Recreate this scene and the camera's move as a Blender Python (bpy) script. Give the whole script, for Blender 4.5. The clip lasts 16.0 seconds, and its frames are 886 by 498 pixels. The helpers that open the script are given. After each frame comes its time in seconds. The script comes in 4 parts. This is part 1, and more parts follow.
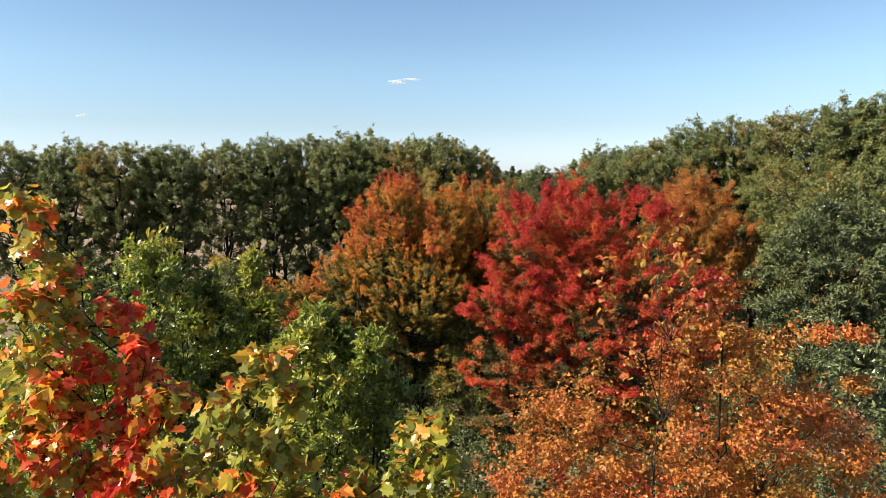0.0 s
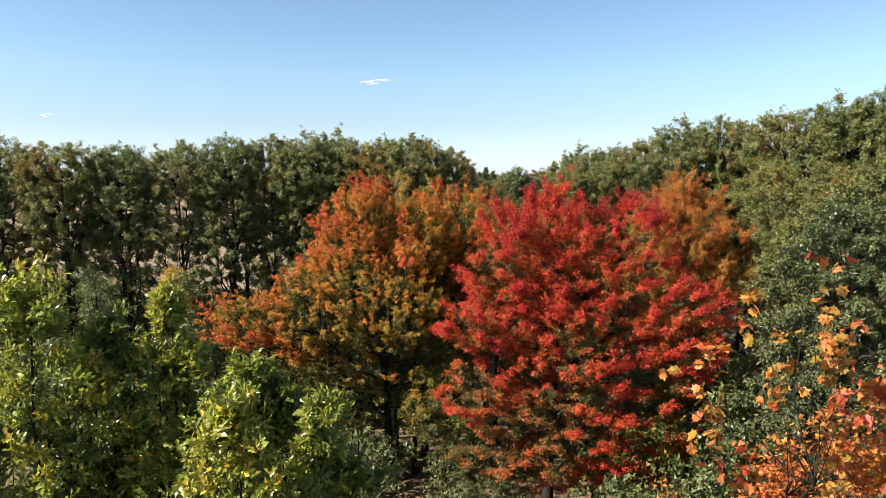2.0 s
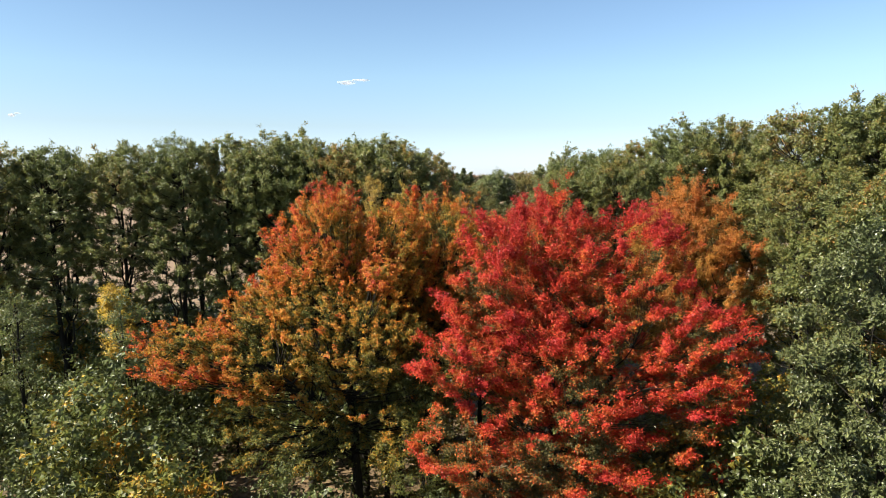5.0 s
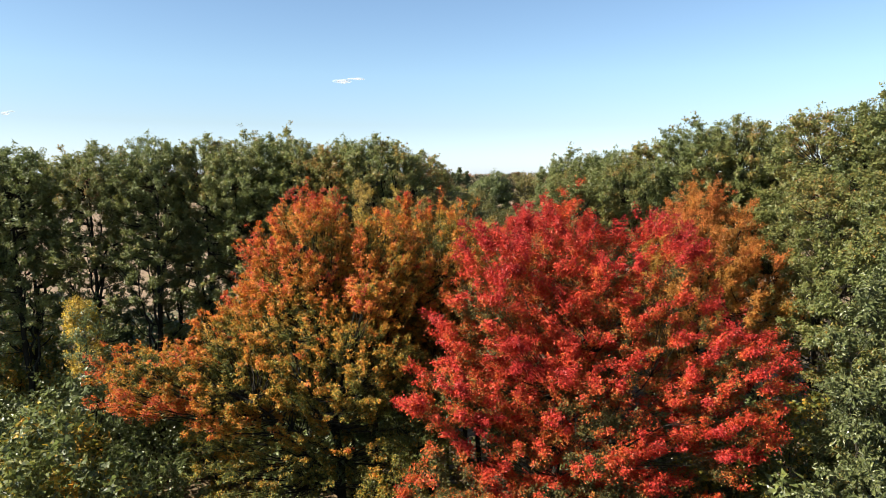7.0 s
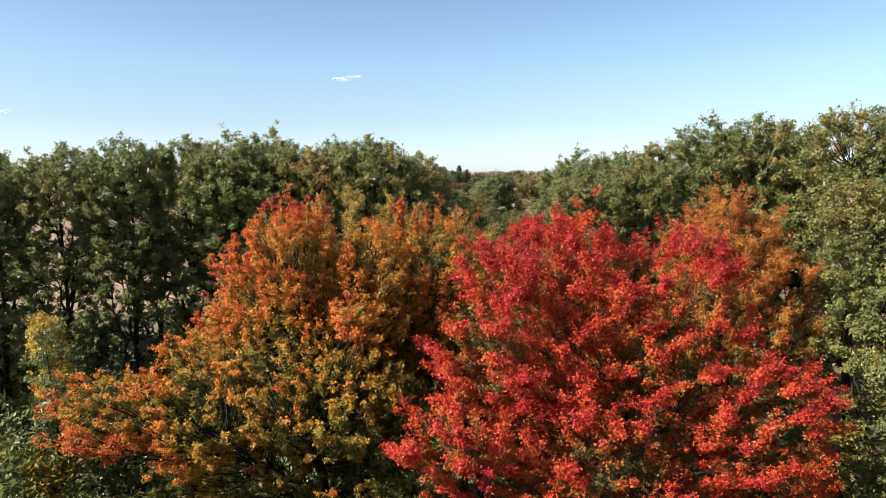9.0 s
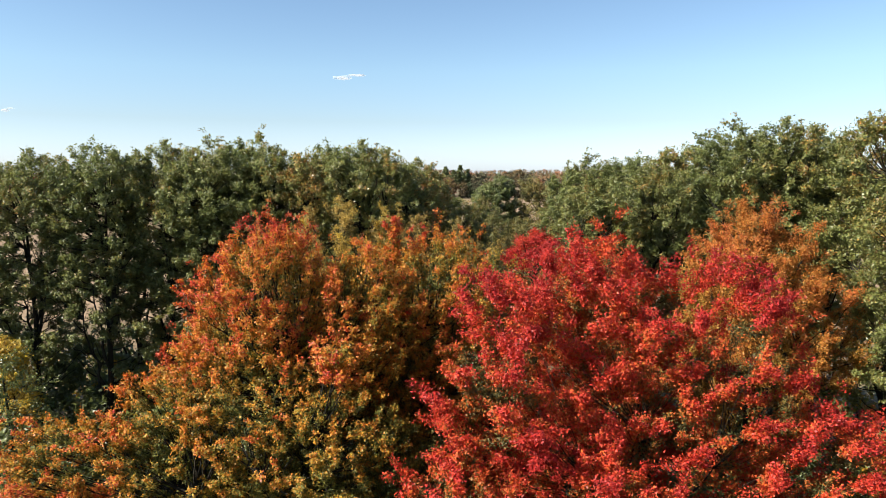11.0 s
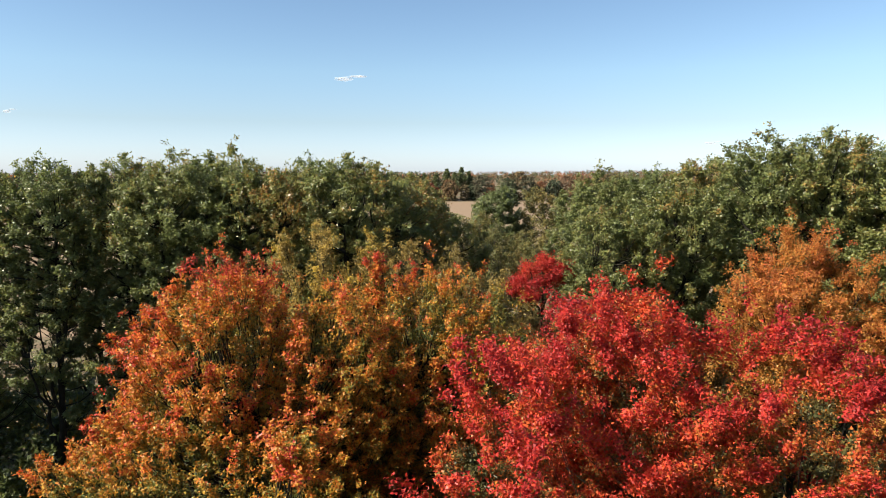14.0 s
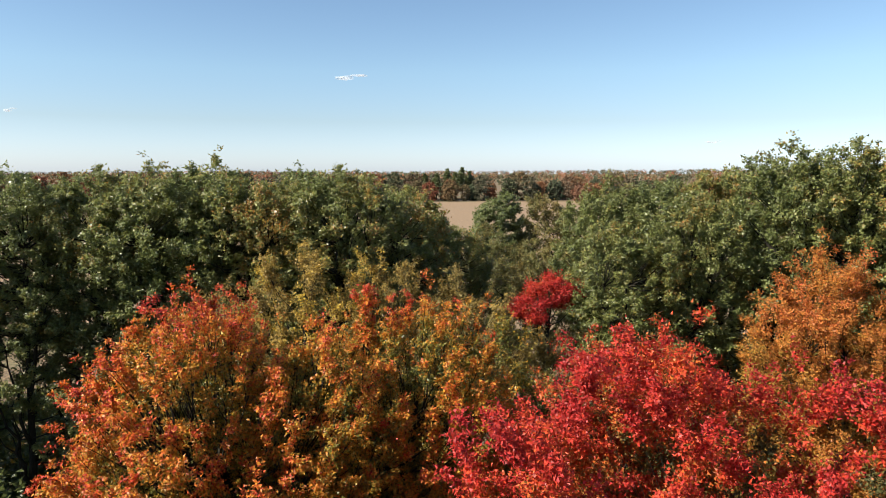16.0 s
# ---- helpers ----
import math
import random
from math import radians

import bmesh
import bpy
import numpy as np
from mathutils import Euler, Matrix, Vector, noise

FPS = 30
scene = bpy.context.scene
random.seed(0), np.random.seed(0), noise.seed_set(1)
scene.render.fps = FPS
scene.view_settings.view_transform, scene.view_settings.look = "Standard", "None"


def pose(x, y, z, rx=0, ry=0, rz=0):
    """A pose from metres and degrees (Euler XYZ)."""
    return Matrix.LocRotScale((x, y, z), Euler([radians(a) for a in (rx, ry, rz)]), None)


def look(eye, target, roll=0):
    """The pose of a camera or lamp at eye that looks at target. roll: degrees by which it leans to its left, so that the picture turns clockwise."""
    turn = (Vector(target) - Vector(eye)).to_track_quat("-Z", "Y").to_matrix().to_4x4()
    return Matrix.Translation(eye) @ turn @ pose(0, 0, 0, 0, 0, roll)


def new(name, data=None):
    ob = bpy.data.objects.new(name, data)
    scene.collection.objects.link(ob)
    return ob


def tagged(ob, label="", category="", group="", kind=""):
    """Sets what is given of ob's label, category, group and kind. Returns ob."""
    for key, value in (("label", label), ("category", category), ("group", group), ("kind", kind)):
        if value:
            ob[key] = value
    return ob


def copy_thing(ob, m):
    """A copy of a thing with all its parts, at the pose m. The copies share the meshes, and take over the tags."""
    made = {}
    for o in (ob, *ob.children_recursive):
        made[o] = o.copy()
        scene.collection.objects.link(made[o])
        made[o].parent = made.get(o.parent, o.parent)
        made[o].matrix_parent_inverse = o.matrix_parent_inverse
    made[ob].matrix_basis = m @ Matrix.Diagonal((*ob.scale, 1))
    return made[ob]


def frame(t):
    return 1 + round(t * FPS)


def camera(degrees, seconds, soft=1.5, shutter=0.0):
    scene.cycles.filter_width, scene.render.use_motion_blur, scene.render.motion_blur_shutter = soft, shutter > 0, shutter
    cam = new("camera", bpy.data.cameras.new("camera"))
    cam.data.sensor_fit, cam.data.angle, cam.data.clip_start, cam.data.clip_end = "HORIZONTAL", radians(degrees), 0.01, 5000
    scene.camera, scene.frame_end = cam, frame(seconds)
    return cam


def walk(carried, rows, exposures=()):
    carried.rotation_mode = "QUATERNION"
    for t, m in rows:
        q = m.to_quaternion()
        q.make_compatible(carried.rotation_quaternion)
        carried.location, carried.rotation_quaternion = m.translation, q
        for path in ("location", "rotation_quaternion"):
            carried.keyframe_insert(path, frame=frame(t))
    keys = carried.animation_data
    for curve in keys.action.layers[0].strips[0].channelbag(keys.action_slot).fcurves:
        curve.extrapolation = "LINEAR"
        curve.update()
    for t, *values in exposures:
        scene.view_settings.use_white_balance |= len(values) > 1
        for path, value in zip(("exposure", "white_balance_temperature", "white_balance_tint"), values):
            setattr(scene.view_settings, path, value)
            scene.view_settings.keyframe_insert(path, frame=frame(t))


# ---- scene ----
cam = camera(67.2, 16.0, soft=0.6)
U = 1.25     # metres in one unit of the plan
METRES, EYE, TILT, LEAN, TURN = 22.0 * U, 15.5 * U, -6.5, 0.0, 0.0
ROWS = [
    (0.0, 0.0, 0.0, 0.0, -0.0, 0.0, 0.0),
    (0.5, -0.001, 0.0356, 0.0054, -0.62, 0.01, 0.11),
    (1.0, -0.0015, 0.0704, 0.0107, -1.2, 0.04, 0.19),
    (1.5, -0.0013, 0.1049, 0.0162, -1.75, 0.07, 0.24),
    (2.0, -0.0008, 0.1396, 0.0217, -2.28, 0.08, 0.28),
    (2.5, 0.0, 0.1734, 0.027, -2.82, 0.11, 0.34),
    (3.0, 0.0018, 0.2065, 0.0326, -3.25, 0.13, 0.38),
    (3.5, 0.004, 0.2398, 0.0385, -3.57, 0.13, 0.41),
    (4.0, 0.0065, 0.2719, 0.0443, -3.78, 0.13, 0.45),
    (6.5, 0.0173, 0.4326, 0.0757, -4.58, 0.05, 0.44),
    (7.0, 0.0212, 0.4628, 0.082, -4.57, 0.02, 0.44),
    (7.5, 0.0252, 0.4933, 0.0885, -4.56, -0.03, 0.44),
    (8.0, 0.0289, 0.5241, 0.0952, -4.57, -0.08, 0.44),
    (8.5, 0.032, 0.5546, 0.1029, -4.58, -0.14, 0.46),
    (9.0, 0.0349, 0.5855, 0.1097, -4.58, -0.16, 0.49),
    (11.5, 0.0509, 0.7375, 0.1537, -4.46, -0.28, 0.47),
    (12.0, 0.0557, 0.7669, 0.1618, -4.42, -0.27, 0.48),
    (12.5, 0.0604, 0.7957, 0.1702, -4.38, -0.25, 0.49),
    (13.0, 0.0646, 0.8239, 0.1785, -4.36, -0.24, 0.49),
    (13.5, 0.0674, 0.8506, 0.1871, -4.39, -0.2, 0.44),
    (14.0, 0.071, 0.8756, 0.1951, -4.37, -0.18, 0.44),
    (14.5, 0.0734, 0.8998, 0.2037, -4.39, -0.17, 0.44),
    (15.0, 0.0762, 0.9233, 0.2127, -4.38, -0.19, 0.45),
    (15.5, 0.0788, 0.9457, 0.2216, -4.37, -0.21, 0.44),
    (16.0, 0.0806, 0.9661, 0.2307, -4.32, -0.26, 0.43),
]
walk(cam, [(t, pose(0, 0, EYE, TILT, LEAN, TURN) @ pose(METRES * x, METRES * y, METRES * z, 90 + pitch, roll, yaw)) for t, x, y, z, yaw, pitch, roll in ROWS],
     [(0.0, 1.26), (2.5, 1.4), (7.5, 1.4), (9.0, 1.37), (12.5, 1.32), (14.0, 1.25), (16.0, 1.2)])

# ---- daylight ----
SUN_LEFT, SUN_HIGH = 106.0, 38.0     # degrees to the left of +y, and above the horizon
world = bpy.data.worlds.new("clear_autumn_sky")
scene.world = world
world.use_nodes = True
wn = world.node_tree
sky = wn.nodes.new("ShaderNodeTexSky")
sky.sky_type, sky.sun_disc = "NISHITA", False
sky.sun_elevation, sky.sun_rotation = radians(SUN_HIGH), radians(-SUN_LEFT)
sky.air_density, sky.dust_density, sky.ozone_density = 1.0, 0.35, 2.5
tint = wn.nodes.new("ShaderNodeMix")
tint.data_type, tint.blend_type = "RGBA", "MULTIPLY"
tint.inputs[0].default_value = 1.0
place, split, fade = wn.nodes.new("ShaderNodeTexCoord"), wn.nodes.new("ShaderNodeSeparateXYZ"), wn.nodes.new("ShaderNodeValToRGB")
wn.links.new(place.outputs["Generated"], split.inputs[0])
wn.links.new(split.outputs["Z"], fade.inputs["Fac"])
for stop, at_z, shade in zip((fade.color_ramp.elements[0], fade.color_ramp.elements[1], fade.color_ramp.elements.new(0.07), fade.color_ramp.elements.new(0.14)), (0.0, 0.26, 0.07, 0.14), ((1.20, 1.40, 2.00), (1.40, 1.70, 1.62), (1.14, 1.18, 1.32), (1.27, 1.34, 1.37))):
    stop.position, stop.color = at_z, (*shade, 1)
wn.links.new(fade.outputs["Color"], tint.inputs[7])
wn.links.new(sky.outputs["Color"], tint.inputs[6])
wn.links.new(tint.outputs[2], wn.nodes["Background"].inputs["Color"])
wn.nodes["Background"].inputs["Strength"].default_value = 0.05
lamp = bpy.data.lights.new("sun", "SUN")
lamp.energy, lamp.angle, lamp.color = 5.0, radians(0.53), (1.0, 0.92, 0.78)
sun = new("sun", lamp)
a, e = radians(SUN_LEFT), radians(SUN_HIGH)
sun.matrix_basis = look((-300 * math.sin(a) * math.cos(e), 300 * math.cos(a) * math.cos(e), 300 * math.sin(e)), (0, 0, 0))

# ---- materials ----


class Nodes:
    """A small writer of node materials."""

    def __init__(self, name):
        self.mat = bpy.data.materials.new(name)
        self.mat.use_nodes = True
        self.tree = self.mat.node_tree
        self.bsdf = self.tree.nodes["Principled BSDF"]
        self.out = self.tree.nodes["Material Output"]

    def add(self, kind, **inputs):
        n = self.tree.nodes.new(kind)
        for k, v in inputs.items():
            n.inputs[k.replace("_", " ")].default_value = v
        return n

    def link(self, a, b):
        self.tree.links.new(a, b)

    def ramp(self, fac, stops):
        n = self.tree.nodes.new("ShaderNodeValToRGB")
        el = n.color_ramp.elements
        while len(el) < len(stops):
            el.new(0.5)
        for s, (p, c) in zip(el, stops):
            s.position, s.color = p, (*c, 1)
        self.link(fac, n.inputs["Fac"])
        return n.outputs["Color"]

    def math(self, op, a, b=0.5):
        n = self.tree.nodes.new("ShaderNodeMath")
        n.operation = op
        for i, v in enumerate((a, b)):
            if isinstance(v, (int, float)):
                n.inputs[i].default_value = v
            else:
                self.link(v, n.inputs[i])
        return n.outputs[0]

    def noise(self, scale, detail=3.0, coords="Object"):
        co = self.tree.nodes.new("ShaderNodeTexCoord")
        n = self.add("ShaderNodeTexNoise", Scale=scale, Detail=detail)
        self.link(co.outputs[coords], n.inputs["Vector"])
        return n.outputs["Fac"]

    def mix(self, fac, a, b, mode="MIX"):
        n = self.tree.nodes.new("ShaderNodeMix")
        n.data_type, n.blend_type = "RGBA", mode
        for s, v in ((n.inputs[0], fac), (n.inputs[6], a), (n.inputs[7], b)):
            if isinstance(v, (int, float)):
                s.default_value = v
            elif isinstance(v, tuple):
                s.default_value = (*v, 1)
            else:
                self.link(v, s)
        return n.outputs[2]

    def bump(self, height, strength, distance=0.02):
        n = self.add("ShaderNodeBump", Strength=strength, Distance=distance)
        self.link(height, n.inputs["Height"])
        self.link(n.outputs["Normal"], self.bsdf.inputs["Normal"])


def leaf_material(name, stops, through_light=0.42, rough=0.45, spread=0.2, gloss=0.4, blade=0.09, tilt=0.6):
    """Leaves: colour by how far each has turned, varied leaf by leaf; light passes through the blade.
    A spray of small leaves breaks up into cells of blade size, each tilted its own way."""
    m = Nodes(name)
    at = m.tree.nodes.new("ShaderNodeAttribute")
    at.attribute_name = "turned"
    geo = m.tree.nodes.new("ShaderNodeNewGeometry")
    co = m.tree.nodes.new("ShaderNodeTexCoord")
    cell = m.add("ShaderNodeTexVoronoi", Scale=1.0 / blade)
    m.link(co.outputs["Object"], cell.inputs["Vector"])
    part = m.tree.nodes.new("ShaderNodeSeparateColor")
    m.link(cell.outputs["Color"], part.inputs[0])
    rnd = m.math("FRACT", m.math("ADD", geo.outputs["Random Per Island"], part.outputs[0]))
    stage = m.math("ADD", at.outputs["Fac"], m.math("MULTIPLY", m.math("SUBTRACT", rnd, 0.5), spread))
    col = m.ramp(stage, stops)
    other = m.math("FRACT", m.math("MULTIPLY", rnd, 91.7))
    val = m.math("ADD", m.math("MULTIPLY", other, 0.9), 0.5)
    shade = m.tree.nodes.new("ShaderNodeCombineColor")
    for s in range(3):
        m.link(val, shade.inputs[s])
    col = m.mix(1.0, col, shade.outputs[0], "MULTIPLY")
    blotch = m.noise(9.0, 2.0)
    col = m.mix(m.math("MULTIPLY", blotch, 0.12), col, (0.16, 0.10, 0.03))
    col = m.mix(0.06, col, (0.20, 0.21, 0.23))     # sky sheen and haze, put into the leaf colour as blue-grey
    m.link(col, m.bsdf.inputs["Base Color"])
    m.bsdf.inputs["Roughness"].default_value = rough
    m.bsdf.inputs["Specular IOR Level"].default_value = gloss
    lean = m.tree.nodes.new("ShaderNodeVectorMath")
    lean.operation = "MULTIPLY_ADD"
    m.link(cell.outputs["Color"], lean.inputs[0])
    lean.inputs[1].default_value = (2 * tilt, 2 * tilt, 2 * tilt)
    lean.inputs[2].default_value = (-tilt, -tilt, -tilt)
    add = m.tree.nodes.new("ShaderNodeVectorMath")
    add.operation = "ADD"
    m.link(geo.outputs["Normal"], add.inputs[0])
    m.link(lean.outputs[0], add.inputs[1])
    norm = m.tree.nodes.new("ShaderNodeVectorMath")
    norm.operation = "NORMALIZE"
    m.link(add.outputs[0], norm.inputs[0])
    m.link(norm.outputs[0], m.bsdf.inputs["Normal"])
    tr = m.add("ShaderNodeBsdfTranslucent")
    m.link(col, tr.inputs["Color"])
    m.link(norm.outputs[0], tr.inputs["Normal"])
    mx = m.add("ShaderNodeMixShader", Fac=through_light)
    m.link(m.bsdf.outputs[0], mx.inputs[1])
    m.link(tr.outputs[0], mx.inputs[2])
    m.link(mx.outputs[0], m.out.inputs["Surface"])
    return m.mat


def bark_material(name, dark, light, moss):
    m = Nodes(name)
    co = m.tree.nodes.new("ShaderNodeTexCoord")
    mp = m.add("ShaderNodeMapping", Scale=(9.0, 9.0, 1.6))
    m.link(co.outputs["Object"], mp.inputs["Vector"])
    n = m.add("ShaderNodeTexNoise", Scale=2.2, Detail=6.0, Roughness=0.65)
    m.link(mp.outputs[0], n.inputs["Vector"])
    col = m.ramp(n.outputs["Fac"], [(0.3, dark), (0.7, light)])
    col = m.mix(m.math("MULTIPLY", m.noise(0.9, 2.0), 0.5), col, moss)
    m.link(col, m.bsdf.inputs["Base Color"])
    m.bsdf.inputs["Roughness"].default_value = 0.9
    m.bsdf.inputs["Specular IOR Level"].default_value = 0.1
    m.bump(n.outputs["Fac"], 0.8, 0.04)
    return m.mat


ORANGE = leaf_material("orange_maple_leaves", [(0.0, (0.095, 0.125, 0.025)), (0.24, (0.24, 0.225, 0.025)), (0.44, (0.57, 0.31, 0.025)), (0.64, (0.71, 0.25, 0.018)), (0.84, (0.69, 0.12, 0.018)), (1.0, (0.52, 0.035, 0.022))])
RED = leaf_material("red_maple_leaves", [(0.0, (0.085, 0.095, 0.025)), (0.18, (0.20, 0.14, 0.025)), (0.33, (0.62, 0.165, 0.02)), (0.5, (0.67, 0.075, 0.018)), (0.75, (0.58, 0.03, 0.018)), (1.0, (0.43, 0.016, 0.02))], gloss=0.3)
AMBER = leaf_material("amber_maple_leaves", [(0.0, (0.14, 0.15, 0.025)), (0.3, (0.42, 0.25, 0.03)), (0.6, (0.62, 0.235, 0.035)), (0.85, (0.64, 0.17, 0.04)), (1.0, (0.55, 0.07, 0.03))], 0.48)
OAK = leaf_material("oak_leaves", [(0.0, (0.08, 0.105, 0.022)), (0.35, (0.14, 0.178, 0.042)), (0.7, (0.215, 0.24, 0.056)), (0.9, (0.32, 0.235, 0.04)), (1.0, (0.45, 0.19, 0.03))], 0.42, 0.42, 0.3, 0.75)
LIME = leaf_material("young_oak_leaves", [(0.0, (0.085, 0.115, 0.015)), (0.5, (0.18, 0.23, 0.027)), (0.85, (0.40, 0.43, 0.042)), (1.0, (0.50, 0.33, 0.03))], 0.42, 0.34, 0.4, 0.6, 0.14, 0.35)
GREY = leaf_material("grey_green_leaves", [(0.0, (0.045, 0.07, 0.018)), (0.5, (0.10, 0.128, 0.036)), (0.9, (0.22, 0.235, 0.075)), (1.0, (0.32, 0.18, 0.04))], 0.35, 0.38, 0.4, 0.6)
GOLD = leaf_material("yellow_leaves", [(0.0, (0.13, 0.14, 0.035)), (0.4, (0.33, 0.235, 0.06)), (0.7, (0.46, 0.31, 0.06)), (1.0, (0.70, 0.50, 0.035))])
NEARRED = leaf_material("turning_maple_leaves", [(0.0, (0.17, 0.21, 0.025)), (0.35, (0.40, 0.36, 0.03)), (0.5, (0.66, 0.31, 0.025)), (0.65, (0.80, 0.13, 0.018)), (1.0, (0.74, 0.02, 0.014))], 0.5, 0.38, 0.25, 0.5, 0.25, 0.25)
PINK = leaf_material("faded_pink_leaves", [(0.0, (0.22, 0.13, 0.07)), (0.5, (0.42, 0.15, 0.09)), (1.0, (0.50, 0.12, 0.09))])
BARK = bark_material("grey_brown_bark", (0.010, 0.008, 0.006), (0.042, 0.034, 0.027), (0.035, 0.038, 0.026))
PALEBARK = bark_material("pale_grey_bark", (0.05, 0.04, 0.032), (0.17, 0.145, 0.12), (0.09, 0.10, 0.06))

# ---- tree builder ----
KITE = (np.array([(0, 0, 0), (0.42, 0.40, 0.10), (1, 0, -0.08), (0.42, -0.40, 0.10)]), np.array([(0, 3, 2), (0, 2, 1)]))
SLIM = (np.array([(0, 0, 0), (0.5, 0.22, 0.07), (1, 0, -0.12), (0.5, -0.22, 0.07)]), np.array([(0, 3, 2), (0, 2, 1)]))


def lobed(outline):
    """A leaf blade from the right half of its outline, folded along the midrib."""
    n = len(outline)
    left = [(u, v, 0.22 * v) for u, v in outline]
    right = [(u, -v, 0.22 * v) for u, v in outline]
    pts = [(0, 0, 0), (1, 0, -0.1), (0.4, 0, -0.01)] + left + right
    tri = []
    for s, flip in ((3, False), (3 + n, True)):
        ring = [0] + list(range(s, s + n)) + [1]
        for p, q in zip(ring, ring[1:]):
            tri.append((2, p, q) if flip else (2, q, p))
    return np.array(pts, float), np.array(tri)


MAPLE = lobed([(-0.08, 0.22), (0.16, 0.30), (0.10, 0.50), (0.42, 0.36), (0.62, 0.44), (0.66, 0.20)])
OAKLEAF = lobed([(0.26, 0.21), (0.42, 0.07), (0.66, 0.20)])
POINT = (np.array([(0, -0.34, 0), (0, 0.34, 0), (1, 0, -0.08)], float), np.array([(0, 2, 1)]))
STAR = (np.array([(0, 0, 0), (0.22, 0.48, 0.1), (0.48, 0.20, 0.02), (1, 0, -0.1), (0.48, -0.20, 0.02), (0.22, -0.48, 0.1)]), np.array([(0, 2, 1), (0, 3, 2), (0, 4, 3), (0, 5, 4)]))


def unit(v):
    return v / np.maximum(np.linalg.norm(v, axis=-1, keepdims=True), 1e-9)


def raw_mesh(name, verts, faces, mat, values=None, smooth=False):
    me = bpy.data.meshes.new(name)
    k = faces.shape[1]
    me.vertices.add(len(verts))
    me.vertices.foreach_set("co", np.ascontiguousarray(verts, np.float32).ravel())
    me.loops.add(faces.size)
    me.loops.foreach_set("vertex_index", np.ascontiguousarray(faces, np.int32).ravel())
    me.polygons.add(len(faces))
    me.polygons.foreach_set("loop_start", np.arange(0, faces.size, k, dtype=np.int32))
    if values is not None:
        me.attributes.new("turned", "FLOAT", "POINT").data.foreach_set("value", np.ascontiguousarray(values, np.float32))
    me.update(calc_edges=True)
    me.polygons.foreach_set("use_smooth", np.full(len(faces), smooth))
    me.materials.append(mat)
    return me


def blades(pos, axis, normal, size, shape, turned):
    """Vertices, faces and stages of many leaves of one shape."""
    pts, tri = shape
    a = unit(axis)
    b = unit(np.cross(normal, a))
    n = np.cross(a, b)
    v = pos[:, None] + size[:, None, None] * (pts[None, :, 0, None] * a[:, None] + pts[None, :, 1, None] * b[:, None] + pts[None, :, 2, None] * n[:, None])
    f = tri[None] + (np.arange(len(pos)) * len(pts))[:, None, None]
    return v.reshape(-1, 3), f.reshape(-1, 3), np.repeat(turned, len(pts))


def tubes(paths, radii, sides=5):
    """Round tapered tubes along paths (n, m, 3) with radii (n, m)."""
    n, m, _ = paths.shape
    d = unit(np.gradient(paths, axis=1))
    ref = np.where(np.abs(d[..., 2:3]) > 0.9, np.array([1.0, 0.1, 0]), np.array([0, 0.1, 1.0]))
    p = unit(np.cross(d, ref))
    q = np.cross(d, p)
    ang = np.linspace(0, 2 * np.pi, sides, endpoint=False)
    v = paths[:, :, None] + radii[:, :, None, None] * (np.cos(ang)[:, None] * p[:, :, None] + np.sin(ang)[:, None] * q[:, :, None])
    i = np.arange(n)[:, None, None] * m * sides + np.arange(m - 1)[None, :, None] * sides + np.arange(sides)[None, None]
    j = np.arange(n)[:, None, None] * m * sides + np.arange(m - 1)[None, :, None] * sides + (np.arange(sides)[None, None] + 1) % sides
    f = np.stack([i, j, j + sides, i + sides], -1).reshape(-1, 4)
    return v.reshape(-1, 3), f


def bends(rng, a, b, m, sag, wobble):
    """Curved paths from a to b (n, 3): they leave steeply and lean out."""
    t = np.linspace(0, 1, m)[None, :, None]
    mid = (a + b) / 2 + np.array([0, 0, 1]) * sag[:, None]
    p = (1 - t) ** 2 * a[:, None] + 2 * t * (1 - t) * mid[:, None] + t ** 2 * b[:, None]
    w = rng.normal(0, 1, p.shape) * wobble
    w[:, 0] = w[:, -1] = 0
    return p + w


def waves(p, seed, size):
    """A smooth field of -1 to 1 over places, from a few crossed waves."""
    r = np.random.default_rng(seed)
    s = 0
    for _ in range(6):
        k = r.normal(0, 1, 3) / size * 2.2
        s = s + np.sin(p @ k + r.uniform(0, 6.28))
    return s / 3.2


